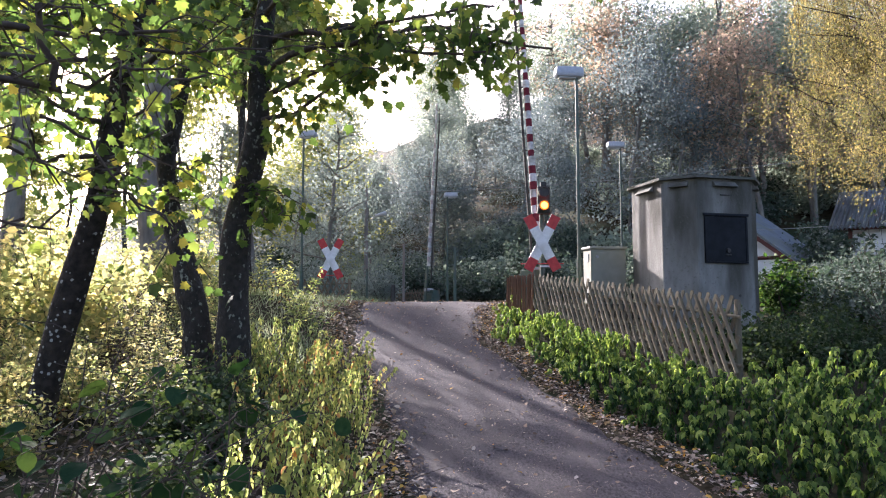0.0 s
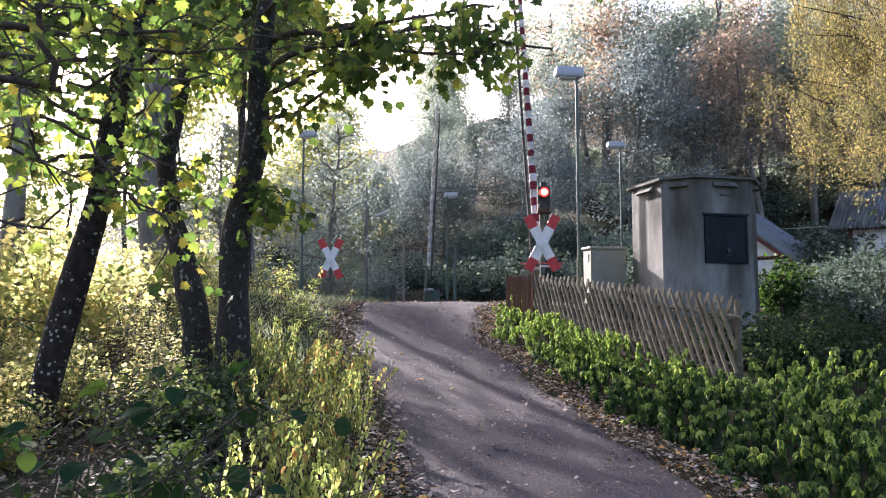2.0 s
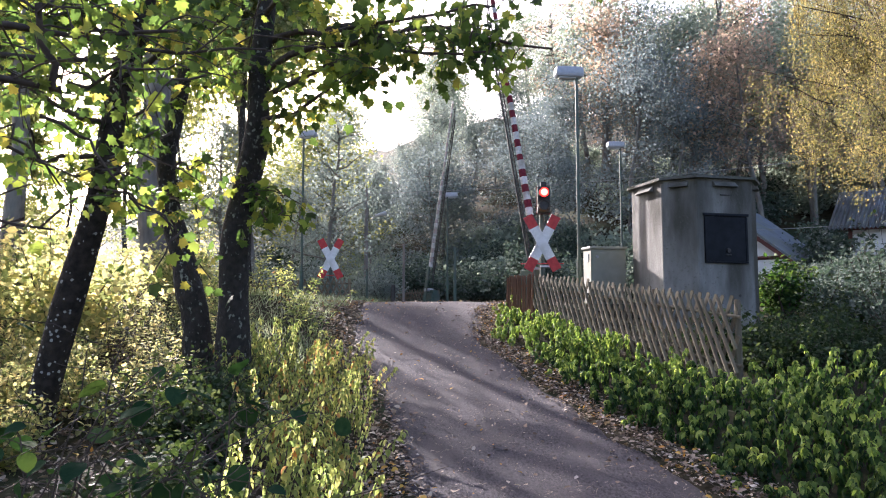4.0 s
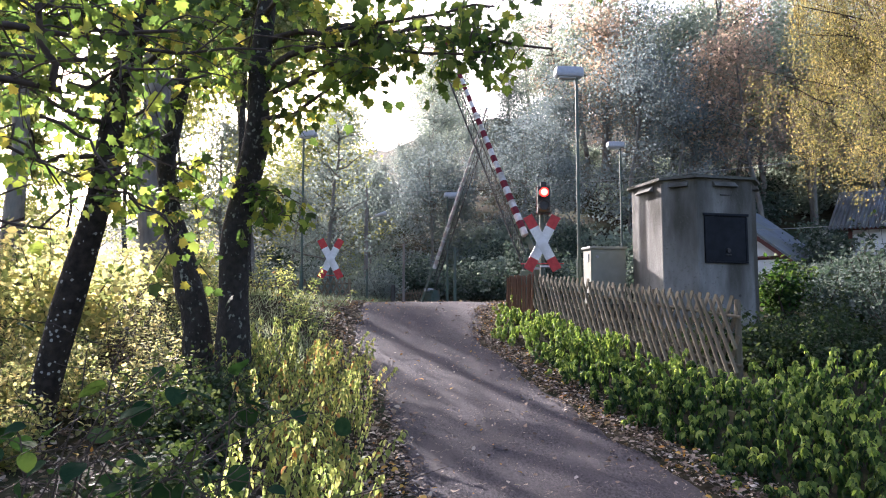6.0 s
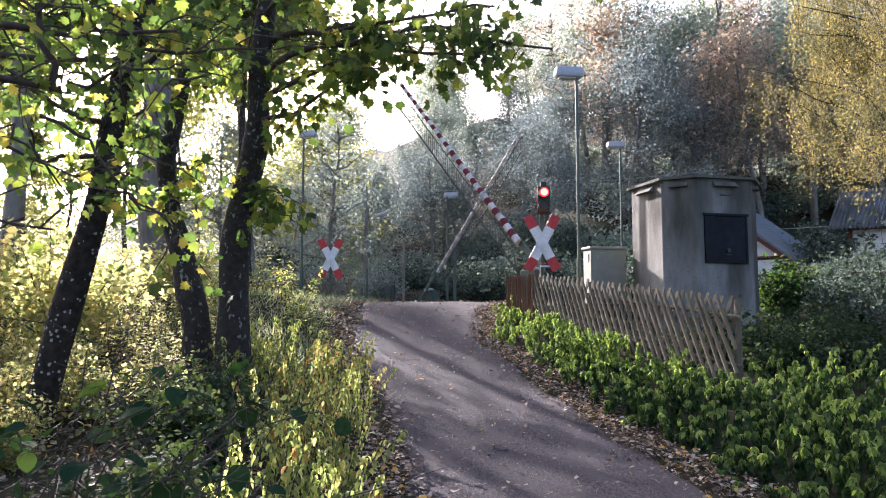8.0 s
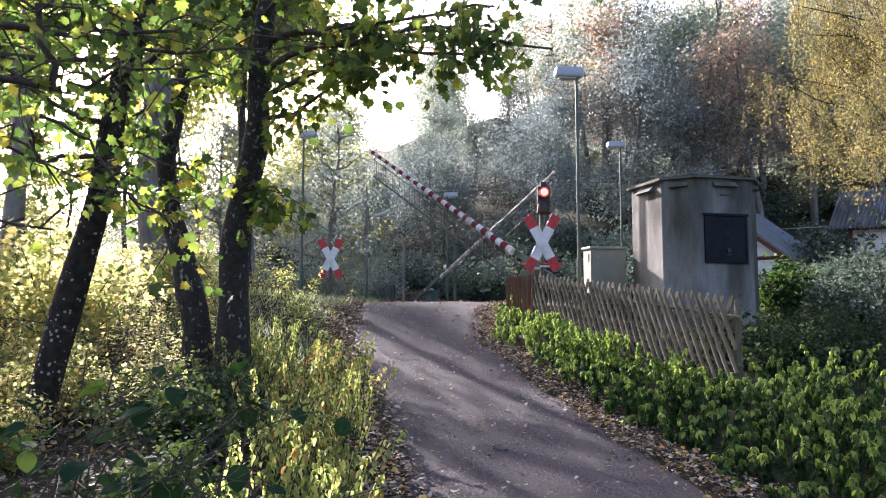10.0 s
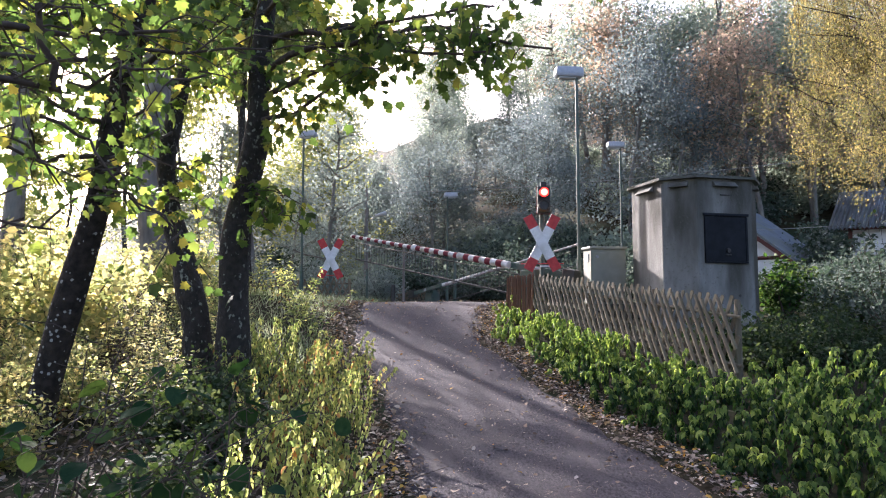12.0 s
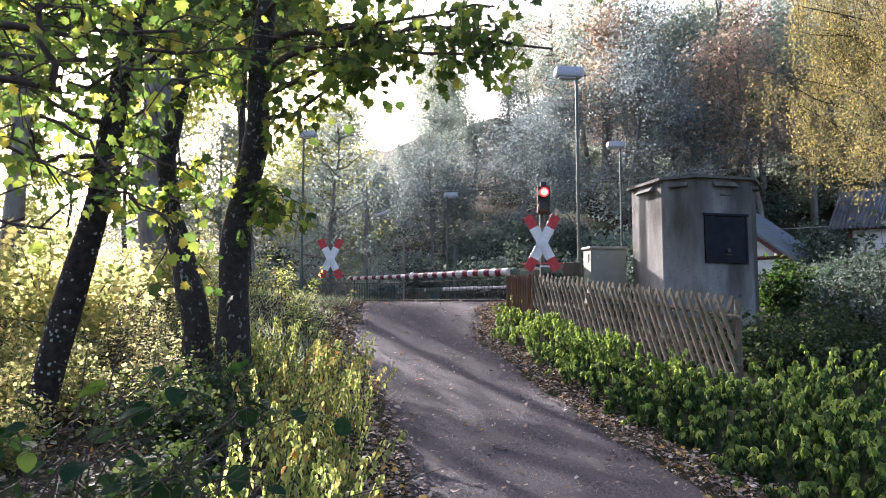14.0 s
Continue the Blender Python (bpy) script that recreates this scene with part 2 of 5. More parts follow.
# ---------------------------------------------------------------- building helpers
def mesh_object(name, verts, faces, mat, smooth=False):
    """A mesh object from arrays of vertices and of faces, all with the same number of corners."""
    verts, faces = np.asarray(verts, np.float32), np.asarray(faces, np.int32)
    me = bpy.data.meshes.new(name)
    me.vertices.add(len(verts))
    me.vertices.foreach_set("co", verts.ravel())
    n, k = faces.shape
    me.loops.add(n * k)
    me.loops.foreach_set("vertex_index", faces.ravel())
    me.polygons.add(n)
    me.polygons.foreach_set("loop_start", np.arange(0, n * k, k, dtype=np.int32))
    if smooth:
        me.polygons.foreach_set("use_smooth", np.ones(n, bool))
    me.update(calc_edges=True)
    me.materials.append(mat)
    return new(name, me)


def child(ob, parent):
    ob.parent = parent
    return ob


def part(name, bm, mat, parent=None, label="", at=None, smooth=False):
    me = bpy.data.meshes.new(name)
    bm.normal_update()
    if smooth:
        for f in bm.faces:
            f.smooth = True
    bm.to_mesh(me)
    bm.free()
    me.materials.append(mat)
    ob = new(name, me)
    if at is not None:
        ob.matrix_basis = at
    if parent:
        ob.parent = parent
    return tagged(ob, label)


def thing(name, at, label, category, group="", kind=""):
    ob = new(name)
    ob.empty_display_size = 0.1
    ob.matrix_basis = at
    return tagged(ob, label, category, group, kind)


def box(sx, sy, sz, at=(0, 0, 0), bevel=0.0, bm=None, m=None):
    """A box with its base centre at at."""
    own = bmesh.new()
    bmesh.ops.create_cube(own, size=1)
    bmesh.ops.scale(own, vec=(sx, sy, sz), verts=own.verts)
    bmesh.ops.translate(own, vec=(at[0], at[1], at[2] + sz / 2), verts=own.verts)
    if bevel:
        bmesh.ops.bevel(own, geom=own.edges[:], offset=bevel, segments=2, affect="EDGES", profile=0.6)
    if m:
        own.transform(m)
    return merge(own, bm)


def merge(own, bm):
    if bm is None:
        return own
    me = bpy.data.meshes.new("tmp")
    own.to_mesh(me)
    bm.from_mesh(me)
    bpy.data.meshes.remove(me)
    own.free()
    return bm


def rod(p, q, r1, r2=None, n=10, bm=None, bevel=0.0):
    """A round bar from p to q."""
    p, q = Vector(p), Vector(q)
    own = bmesh.new()
    bmesh.ops.create_cone(own, cap_ends=True, segments=n, radius1=r1, radius2=r1 if r2 is None else r2, depth=(q - p).length)
    if bevel:
        rim = [e for e in own.edges if abs(e.verts[0].co.z - e.verts[1].co.z) < 1e-6]
        bmesh.ops.bevel(own, geom=rim, offset=bevel, segments=2, affect="EDGES")
    own.transform(Matrix.Translation((p + q) / 2) @ (q - p).to_track_quat("Z", "Y").to_matrix().to_4x4())
    return merge(own, bm)


def prism(outline, z0, z1, bm=None):
    own = bmesh.new()
    low = [own.verts.new((x, y, z0)) for x, y in outline]
    high = [own.verts.new((x, y, z1)) for x, y in outline]
    k = len(outline)
    for i in range(k):
        own.faces.new((low[i], low[(i + 1) % k], high[(i + 1) % k], high[i]))
    own.faces.new(low[::-1])
    own.faces.new(high)
    return merge(own, bm)


# ---------------------------------------------------------------- ground
PROFILE_Y = [-60, 3.5, 5.84, 9, 12, 14, 15, 16.5, 30, 60, 300]
PROFILE_Z = [0.0, -0.02, 0.05, 0.49, 1.08, 1.55, 1.69, 1.74, 1.74, 1.70, 1.7]
ROAD_Y = [-30, 0, 2, 5.84, 9, 12, 14, 15.5, 17, 24, 40]
ROAD_C = [8, 2.2, 1.8, 1.01, 0.33, -0.44, -0.45, -0.21, 0.02, 2.0, 12]
ROAD_W = [1.5, 1.4, 1.36, 1.33, 1.16, 1.15, 1.3, 1.69, 2.22, 2.9, 2.6]


def road_z(y):
    y = np.asarray(y, float)
    return sum(np.interp(y + d, PROFILE_Y, PROFILE_Z) for d in (-0.9, -0.45, 0, 0.45, 0.9)) / 5


def off_road(x, y):
    """Metres beyond the edge of the asphalt, and on which side."""
    c, w = np.interp(y, ROAD_Y, ROAD_C), np.interp(y, ROAD_Y, ROAD_W)
    return np.abs(x - c) - w, np.sign(x - c)


def along_hill(x, y):
    return (x - 2.0) * 0.73 + (y - 14.4) * 0.68


def ground_z(x, y):
    x, y = np.asarray(x, float), np.asarray(y, float)
    d, side = off_road(x, y)
    bank = np.clip((d - 0.1) / 1.8, 0, 1)
    bank = bank * bank * (3 - 2 * bank)
    flat = np.clip((17.5 - y) / 4, 0, 1)
    z = road_z(y) + np.where(side > 0, 0.16, 0.36) * bank * flat + 0.03 * np.sin(x * 2.1 + 0.7 * y) * np.sin(y * 1.7 - x) * bank
    s = along_hill(x, y)
    rise = np.clip(s - 11 - 0.8 * np.clip(x - 8, 0, 14), 0, None)
    z = z + np.where(rise < 60, 0.52 * rise * np.clip(rise / 8, 0, 1), 31.2) + 0.25 * np.sin(x * 0.5) * np.sin(y * 0.4) * np.clip(rise / 10, 0, 1)
    return z


def spread_axis(near, far, step, grow):
    v, s = [0.0], step
    while v[-1] < far:
        v.append(v[-1] + s)
        if v[-1] > near:
            s *= grow
    return np.array(v)


ax = spread_axis(9, 900, 0.3, 1.16)
gx = np.concatenate([-ax[:0:-1], ax])
ay = spread_axis(30, 1200, 0.3, 1.14)
gy = np.concatenate([-spread_axis(6, 700, 0.5, 1.3)[:0:-1], ay])
X, Y = np.meshgrid(gx, gy)
Z = ground_z(X, Y)
dd, _ = off_road(X, Y)
Z = Z - np.where((dd < 0.05) & (Y < 40), 0.05, 0.0)
nx, ny = len(gx), len(gy)
i = np.arange(nx * ny).reshape(ny, nx)
quads = np.stack([i[:-1, :-1], i[:-1, 1:], i[1:, 1:], i[1:, :-1]], -1).reshape(-1, 4)
ground = tagged(mesh_object("ground", np.stack([X, Y, Z], -1).reshape(-1, 3), quads, SOIL, True), "dark leaf-strewn soil of a wooded slope", "ground", kind="structure")

# road: one asphalt strip with a slightly ragged edge and thickness
ry = np.arange(-12, 34, 0.25)
us = np.linspace(-1, 1, 15)
rc, rw = np.interp(ry, ROAD_Y, ROAD_C), np.interp(ry, ROAD_Y, ROAD_W)
wob = 0.05 * np.sin(ry * 3.1) + 0.04 * np.sin(ry * 7.3 + 1)
RX = rc[:, None] + us[None] * (rw + wob)[:, None]
RY = np.repeat(ry[:, None], 15, 1)
RZ = road_z(RY) + 0.012 - 0.02 * us[None] ** 2 + 0.006 * np.sin(RX * 5) * np.sin(RY * 2.3)
RZ[:, 0] -= 0.08
RZ[:, -1] -= 0.08
i = np.arange(RX.size).reshape(RX.shape)
quads = np.stack([i[:-1, :-1], i[:-1, 1:], i[1:, 1:], i[1:, :-1]], -1).reshape(-1, 4)
tagged(mesh_object("road", np.stack([RX, RY, RZ], -1).reshape(-1, 3), quads, ASPHALT, True), "narrow worn asphalt lane rising to the crossing", "road", kind="structure")


# ---------------------------------------------------------------- plants: helpers
def leaf_shape(kind):
    """Vertices (along y from the stalk, x across, z up) and triangles or quads of one leaf of length 1."""
    if kind == "quad":
        return np.array([(0, 0, 0), (0.36, 0.45, 0.10), (0, 1, -0.08), (-0.36, 0.5, 0.08)]), np.array([(0, 1, 2, 3)])
    if kind == "oval":
        v = [(0, 0, 0), (0.30, 0.28, 0.06), (0.27, 0.65, 0.02), (0, 1, -0.16), (-0.27, 0.65, 0.02), (-0.30, 0.28, 0.06), (0, 0.5, -0.03)]
        return np.array(v), np.array([(0, 1, 2, 6), (6, 2, 3, 4), (0, 6, 4, 5)])
    if kind == "broad":
        half = [(0.16, 0.02), (0.33, 0.14), (0.42, 0.34), (0.41, 0.54), (0.31, 0.74), (0.17, 0.88)]
        ring = half + [(0, 1.02)] + [(-x, y) for x, y in half[::-1]]
        v = [(0, 0.42, -0.05)] + [(x, y, 0.10 * abs(x) - 0.30 * y * y + 0.02 * math.sin(9 * y)) for x, y in ring] + [(0, 0.03, 0)]
        k = len(v) - 1
        return np.array(v), np.array([(0, q, q + 1) for q in range(1, k)] + [(0, k, 1)])
    if kind == "wilted":
        v = [(0, 0, 0), (0.27, 0.20, 0.02), (0, 0.26, -0.05), (-0.27, 0.20, 0.02), (0.25, 0.48, -0.20), (0, 0.52, -0.27), (-0.25, 0.48, -0.20), (0, 0.64, -0.78)]
        return np.array(v), np.array([(0, 1, 2, 2), (0, 2, 3, 3), (1, 4, 5, 2), (2, 5, 6, 3), (4, 7, 5, 5), (5, 7, 6, 6)])
    if kind == "maple":
        half = [(0.10, 0.0), (0.38, -0.05), (0.36, 0.15), (0.64, 0.37), (0.42, 0.43), (0.46, 0.69), (0.23, 0.65), (0.13, 0.86)]
        ring = half + [(0, 1.05)] + [(-x, y) for x, y in half[::-1]]
        v = [(0, 0.30, 0.04)] + [(x, y, -0.22 * (x * x + (y - 0.3) ** 2)) for x, y in ring] + [(0, 0.0, 0)]
        k = len(v) - 1
        f = [(0, a, a + 1) for a in range(1, k - 0)] + [(0, k, 1)]
        return np.array(v), np.array(f)
    if kind == "blade":
        return np.array([(-0.03, 0, 0), (0.03, 0, 0), (0.02, 0.55, -0.05), (0.0, 1, -0.3), (-0.02, 0.55, -0.05)]), np.array([(0, 1, 2, 4), (4, 2, 3, 3)])


def clean(faces):
    """Split quads with a doubled corner off as triangles: all faces become triangles."""
    out = []
    for f in faces:
        if len(f) == 3:
            out.append(tuple(f))
        elif f[2] == f[3]:
            out.append((f[0], f[1], f[2]))
        else:
            out += [(f[0], f[1], f[2]), (f[0], f[2], f[3])]
    return np.array(out)


def leaf_arrays(kind, at, along, up, size):
    """Leaves at points, each with its direction, upper side and length."""
    v, f = leaf_shape(kind)
    f = clean(f) if kind != "quad" else f
    at, along, up = (np.asarray(a, float) for a in (at, along, up))
    along = along / np.linalg.norm(along, axis=1, keepdims=True)
    side = np.cross(along, up)
    side /= np.linalg.norm(side, axis=1, keepdims=True) + 1e-9
    up = np.cross(side, along)
    s = np.asarray(size, float)[:, None, None]
    pts = at[:, None] + s * (v[None, :, 0:1] * side[:, None] + v[None, :, 1:2] * along[:, None] + v[None, :, 2:3] * up[:, None])
    faces = f[None] + (np.arange(len(at)) * len(v))[:, None, None]
    return pts.reshape(-1, 3), faces.reshape(-1, f.shape[1])


def rand_dirs(rng, n, flat=1.0, lift=0.0):
    d = rng.normal(size=(n, 3)) * (1, 1, flat) + (0, 0, lift)
    return d / np.linalg.norm(d, axis=1, keepdims=True)


class Tubes:
    """Collects round tapering limbs into one mesh of quads."""

    def __init__(self, sides=6):
        self.v, self.f, self.n, self.k = [], [], 0, sides

    def add(self, pts, radii, sides=None):
        k = self.k
        pts = np.asarray(pts, float)
        t = np.gradient(pts, axis=0)
        t /= np.linalg.norm(t, axis=1, keepdims=True) + 1e-9
        ref = np.array([0.9, 0.3, 0.2]) if abs(t[0, 2]) > 0.7 else np.array([0.1, 0.1, 1.0])
        a = np.cross(t, ref)
        a /= np.linalg.norm(a, axis=1, keepdims=True) + 1e-9
        b = np.cross(t, a)
        ang = np.arange(k) * 2 * np.pi / k
        ring = pts[:, None] + np.asarray(radii)[:, None, None] * (np.cos(ang)[None, :, None] * a[:, None] + np.sin(ang)[None, :, None] * b[:, None])
        m = len(pts)
        i = self.n + np.arange(m * k).reshape(m, k)
        j = np.roll(i, -1, axis=1)
        self.v.append(ring.reshape(-1, 3))
        self.f.append(np.stack([i[:-1], j[:-1], j[1:], i[1:]], -1).reshape(-1, 4))
        self.n += m * k

    def build(self, name, mat):
        return mesh_object(name, np.concatenate(self.v), np.concatenate(self.f), mat, True)


def wander(rng, p, q, n, amount, sag=0.0):
    """A crooked line from p to q."""
    t = np.linspace(0, 1, n)[:, None]
    p, q = np.asarray(p, float), np.asarray(q, float)
    w = np.cumsum(rng.normal(size=(n, 3)) * amount, axis=0)
    w = w - t * w[-1]
    line = p + (q - p) * t + w
    line[:, 2] -= sag * (4 * t[:, 0] * (1 - t[:, 0]))
    return line


# ---------------------------------------------------------------- woodland on the slope
def wood_tree(name, seed, height, radius, mat, leaves, size, bare=0.35, bark=None):
    """A tree with trunk, limbs and an uneven crown of small leaf clusters; origin at its foot."""
    rng = np.random.default_rng(seed)
    root = new(name)
    tub = Tubes(6)
    top = np.array([rng.normal() * 0.4, rng.normal() * 0.4, height * 0.95])
    spine = wander(rng, (0, 0, -0.3), top, 9, height * 0.012)
    tub.add(spine, np.linspace(height * 0.016, height * 0.003, 9))
    pts = []
    for b in range(18):
        t = bare + (0.97 - bare) * rng.random() ** 0.8
        base = np.array([np.interp(t, np.linspace(0, 1, 9), spine[:, a]) for a in range(3)])
        ang = rng.random() * 2 * np.pi
        reach = radius * (1.05 - 0.75 * max(0, (t - bare) / (1 - bare)) ** 1.6) * rng.uniform(0.55, 1.1)
        tip = base + (math.cos(ang) * reach, math.sin(ang) * reach, reach * rng.uniform(0.15, 0.7))
        limb = wander(rng, base, tip, 5, 0.08)
        tub.add(limb, np.linspace(height * 0.005, 0.012, 5))
        for c in range(4):
            u = rng.uniform(0.35, 1.05)
            centre = base + (tip - base) * u + rng.normal(size=3) * radius * 0.16
            spread = radius * rng.uniform(0.12, 0.26)
            m = leaves // 72
            pts.append(centre + rng.normal(size=(m, 3)) * spread * (1, 1, 0.62))
    pts = np.concatenate(pts)
    along = rand_dirs(rng, len(pts), 0.7, -0.25)
    v, f = leaf_arrays("quad", pts, along, rand_dirs(rng, len(pts), 1, 0.8), size * rng.uniform(0.6, 1.35, len(pts)))
    child(tub.build("trunk", bark or HAZED_BARK), root)
    child(mesh_object("crown", v, f, mat), root)
    return root


def plant_out(proto, spots, label, category, group, seed=1, scale=(0.8, 1.2)):
    """The prototype stands at the first spot, its copies at the others."""
    r = random.Random(seed)
    for k, (x, y) in enumerate(spots, 1 if proto.get("label") else 0):
        s = r.uniform(*scale)
        m = pose(x, y, float(ground_z(x, y)) - 0.05, 0, 0, r.uniform(0, 360))
        ob = proto if k == 0 else copy_thing(proto, m)
        ob.matrix_basis = m
        ob.scale = (s, s, s * r.uniform(0.9, 1.1))
        tagged(ob, label, category, group)


def slope_spots(seed, n, s0, s1, w0, w1, low=False):
    """Spots on the slope: s metres up it, w metres along it."""
    r = random.Random(seed)
    out = []
    for k in range(n):
        s, w = r.uniform(s0, s1), w0 + (w1 - w0) * (k + r.random()) / n
        x, y = 2.0 + 0.73 * s - 0.68 * w, 14.4 + 0.68 * s + 0.73 * w
        if (y > 34 or x < 0.4 * y) and (low or not -0.135 < x / y < -0.04):
            out.append((x, y))
    return out


# Leaves of these slope trees carry the painted haze in their colour.
hazed_tree = wood_tree("hazed_grey_tree", 11, 9.0, 3.2, HAZE_LEAF, 9600, 0.135, 0.08)
plant_out(hazed_tree, slope_spots(3, 20, 11.5, 24, -26, 20), "grey-green deciduous tree on the slope, leaves paled for haze", "tree", "trees on the slope", 5, (0.7, 1.15))
pale_tree = wood_tree("mist_pale_tree", 19, 9.0, 3.0, MIST_PALE, 8200, 0.13, 0.08)
plant_out(pale_tree, slope_spots(8, 13, 11.5, 27, 17, 46), "tree beside the line, leaves paled for bright mist", "tree", "trees on the slope", 21, (0.7, 1.1))
plant_out(pale_tree, [(-4.6, 50), (-3.2, 44), (-6.8, 56), (-5.2, 62), (-3.0, 56), (-6.2, 46), (-1.9, 48), (-2.6, 64), (-1.2, 57), (-4.6, 71), (-6.8, 68), (2.4, 52), (4.2, 55), (3.0, 60), (0.6, 60), (5.4, 50), (1.6, 67)], "tree beside the line, leaves paled for bright mist", "tree", "trees on the slope", 22, (0.5, 0.68))
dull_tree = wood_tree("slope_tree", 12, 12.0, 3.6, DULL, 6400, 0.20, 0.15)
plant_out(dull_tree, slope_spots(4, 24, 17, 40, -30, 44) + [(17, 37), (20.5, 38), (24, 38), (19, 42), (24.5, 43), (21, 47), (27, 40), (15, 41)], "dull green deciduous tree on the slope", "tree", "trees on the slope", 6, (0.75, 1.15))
russet_tree = wood_tree("russet_tree", 13, 12.0, 3.4, RUSSET, 4600, 0.19, 0.3)
plant_out(russet_tree, slope_spots(5, 30, 24, 54, -40, 26), "russet thinning autumn tree high on the slope", "tree", "trees on the slope", 7, (0.8, 1.2))
plant_out(russet_tree, [(15.5, 33.5), (13.5, 37), (16.5, 41), (19.5, 36.5), (22.5, 41), (12, 42)], "russet thinning autumn tree behind the houses", "tree", "trees on the slope", 27, (0.7, 0.95))
sunny_tree = wood_tree("sunlit_tree", 14, 10.0, 3.0, SUNNY, 3600, 0.22, 0.2)
plant_out(sunny_tree, [(-9.5, 33), (-7, 38), (-9, 54), (-27, 46), (-31, 52), (-13, 58)], "light green backlit tree beside the line", "tree", "trees beside the line", 8, (0.8, 1.2))
bare_tree = wood_tree("sparse_tree", 15, 15.0, 3.0, RUSSET, 900, 0.2, 0.4)
plant_out(bare_tree, slope_spots(9, 34, 30, 56, -34, 40), "nearly bare tall tree on the crest", "tree", "trees on the crest", 9, (0.8, 1.15))


def shrub(name, seed, height, radius, mat, leaves, size, kind="quad"):
    """A many-stemmed bush, origin at its foot."""
    rng = np.random.default_rng(seed)
    root = new(name)
    tub = Tubes(5)
    pts = []
    for b in range(16):
        a, lean = rng.random() * 2 * np.pi, rng.uniform(0.1, 1.0)
        tip = np.array([math.cos(a) * radius * lean, math.sin(a) * radius * lean, height * rng.uniform(0.55, 1.0) * (1.1 - 0.45 * lean)])
        stem = wander(rng, (rng.normal() * 0.08, rng.normal() * 0.08, -0.1), tip, 6, 0.04)
        tub.add(stem, np.linspace(0.018, 0.005, 6))
        m = leaves // 16
        u = rng.uniform(0.25, 1.05, m)
        line = np.stack([np.interp(u, np.linspace(0, 1, 6), stem[:, k]) for k in range(3)], -1)
        pts.append(line + rng.normal(size=(m, 3)) * (radius * 0.16, radius * 0.16, height * 0.07))
    pts = np.concatenate(pts)
    pts[:, 2] = np.maximum(pts[:, 2], 0.03)
    v, f = leaf_arrays(kind, pts, rand_dirs(rng, len(pts), 0.6, -0.3), rand_dirs(rng, len(pts), 1, 1.0), size * rng.uniform(0.6, 1.3, len(pts)))
    tagged(child(tub.build("stem_clump", TWIG), root), kind="stuff")
    child(mesh_object("foliage", v, f, mat), root)
    return root


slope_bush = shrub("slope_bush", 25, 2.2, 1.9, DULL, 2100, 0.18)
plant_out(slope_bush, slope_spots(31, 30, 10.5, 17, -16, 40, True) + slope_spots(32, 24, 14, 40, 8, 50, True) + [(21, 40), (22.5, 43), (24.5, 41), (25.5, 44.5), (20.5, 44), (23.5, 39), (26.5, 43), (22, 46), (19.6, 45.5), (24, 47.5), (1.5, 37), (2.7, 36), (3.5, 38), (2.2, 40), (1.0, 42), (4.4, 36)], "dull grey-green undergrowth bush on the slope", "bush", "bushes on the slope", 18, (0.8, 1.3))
# Bushes in the whitened leaf colour, standing for lit mist behind the fence.
pale_bush = shrub("pale_bush", 28, 1.8, 1.4, MIST_PALE, 3000, 0.10)
plant_out(pale_bush, [(-6.2, 23.5), (-8.2, 22.5), (-4.8, 26), (-7.5, 26.5), (-9.8, 25), (-3.2, 30), (-5.4, 29), (-2.4, 27.4), (-11.5, 23)], "bush behind the lattice fence, leaves paled for mist", "bush", "bushes beside the track", 26, (0.6, 1.0))
frost_bush = shrub("frosted_bush", 21, 2.6, 1.7, RIME, 4200, 0.15)
plant_out(frost_bush, [(7.2, 22.5), (9.2, 25.5), (5.6, 26), (3.4, 28.2), (1.2, 30), (7.4, 28), (-1.5, 33), (-5.5, 34), (10.2, 29), (2.6, 35), (4.4, 38), (6.0, 33), (15.2, 27.5), (17.2, 29), (13.6, 30), (18.5, 33), (16, 36), (20.5, 31), (-7.2, 30.5), (12.4, 34), (14, 39), (18, 41)], "frosted grey-green bush at the foot of the slope", "bush", "bushes at the slope's foot", 11, (0.75, 1.25))
low_bush = shrub("low_frosted_bush", 24, 1.0, 1.1, RIME, 2600, 0.09)
plant_out(low_bush, [(7.0, 12.9), (8.2, 13.4), (6.7, 13.9), (9.3, 12.2), (7.6, 11.6), (9.6, 17.4), (10.6, 16.2), (11.4, 18.6), (8.8, 19), (10.4, 20.6), (12.8, 20.4), (13.2, 22.6), (11.6, 22.8)], "low grey frosted bush below the houses", "bush", "bushes below the houses", 16, (0.8, 1.15))
plant_out(low_bush, [(12.3, 19.6), (13.4, 21.2), (12.9, 18.6)], "grey rimed bush before the white shed", "bush", "bushes below the houses", 37, (1.4, 1.75))
green_bush = shrub("green_bush", 22, 1.3, 1.3, SHADE_GREEN, 2700, 0.1, "oval")
plant_out(green_bush, [(7.4, 12.6), (8.8, 14.2), (7.0, 10.6), (8.6, 11.4), (6.4, 14.6), (8.2, 16.2), (5.15, 10.7), (5.9, 10.8), (10, 12.6), (5.6, 15.8), (7.9, 13.2), (6.4, 11.6), (4.6, 9.5), (5.5, 9.7), (5.0, 10.3), (6.3, 9.2), (4.2, 10.0), (7.0, 9.6), (5.9, 8.9)], "dense dark green bush beside the concrete hut", "bush", "bushes beside the hut", 12, (0.4, 0.66))
bright_bush = shrub("bright_bush", 27, 1.15, 0.55, NETTLE, 1500, 0.085, "oval")
plant_out(bright_bush, [(6.25, 12.9)], "bright yellow-green bush beside the concrete hut", "bush", "bushes beside the hut", 24, (1.1, 1.15))
thicket = shrub("dark_thicket", 26, 0.75, 0.8, SHADE_GREEN, 2200, 0.06, "oval")
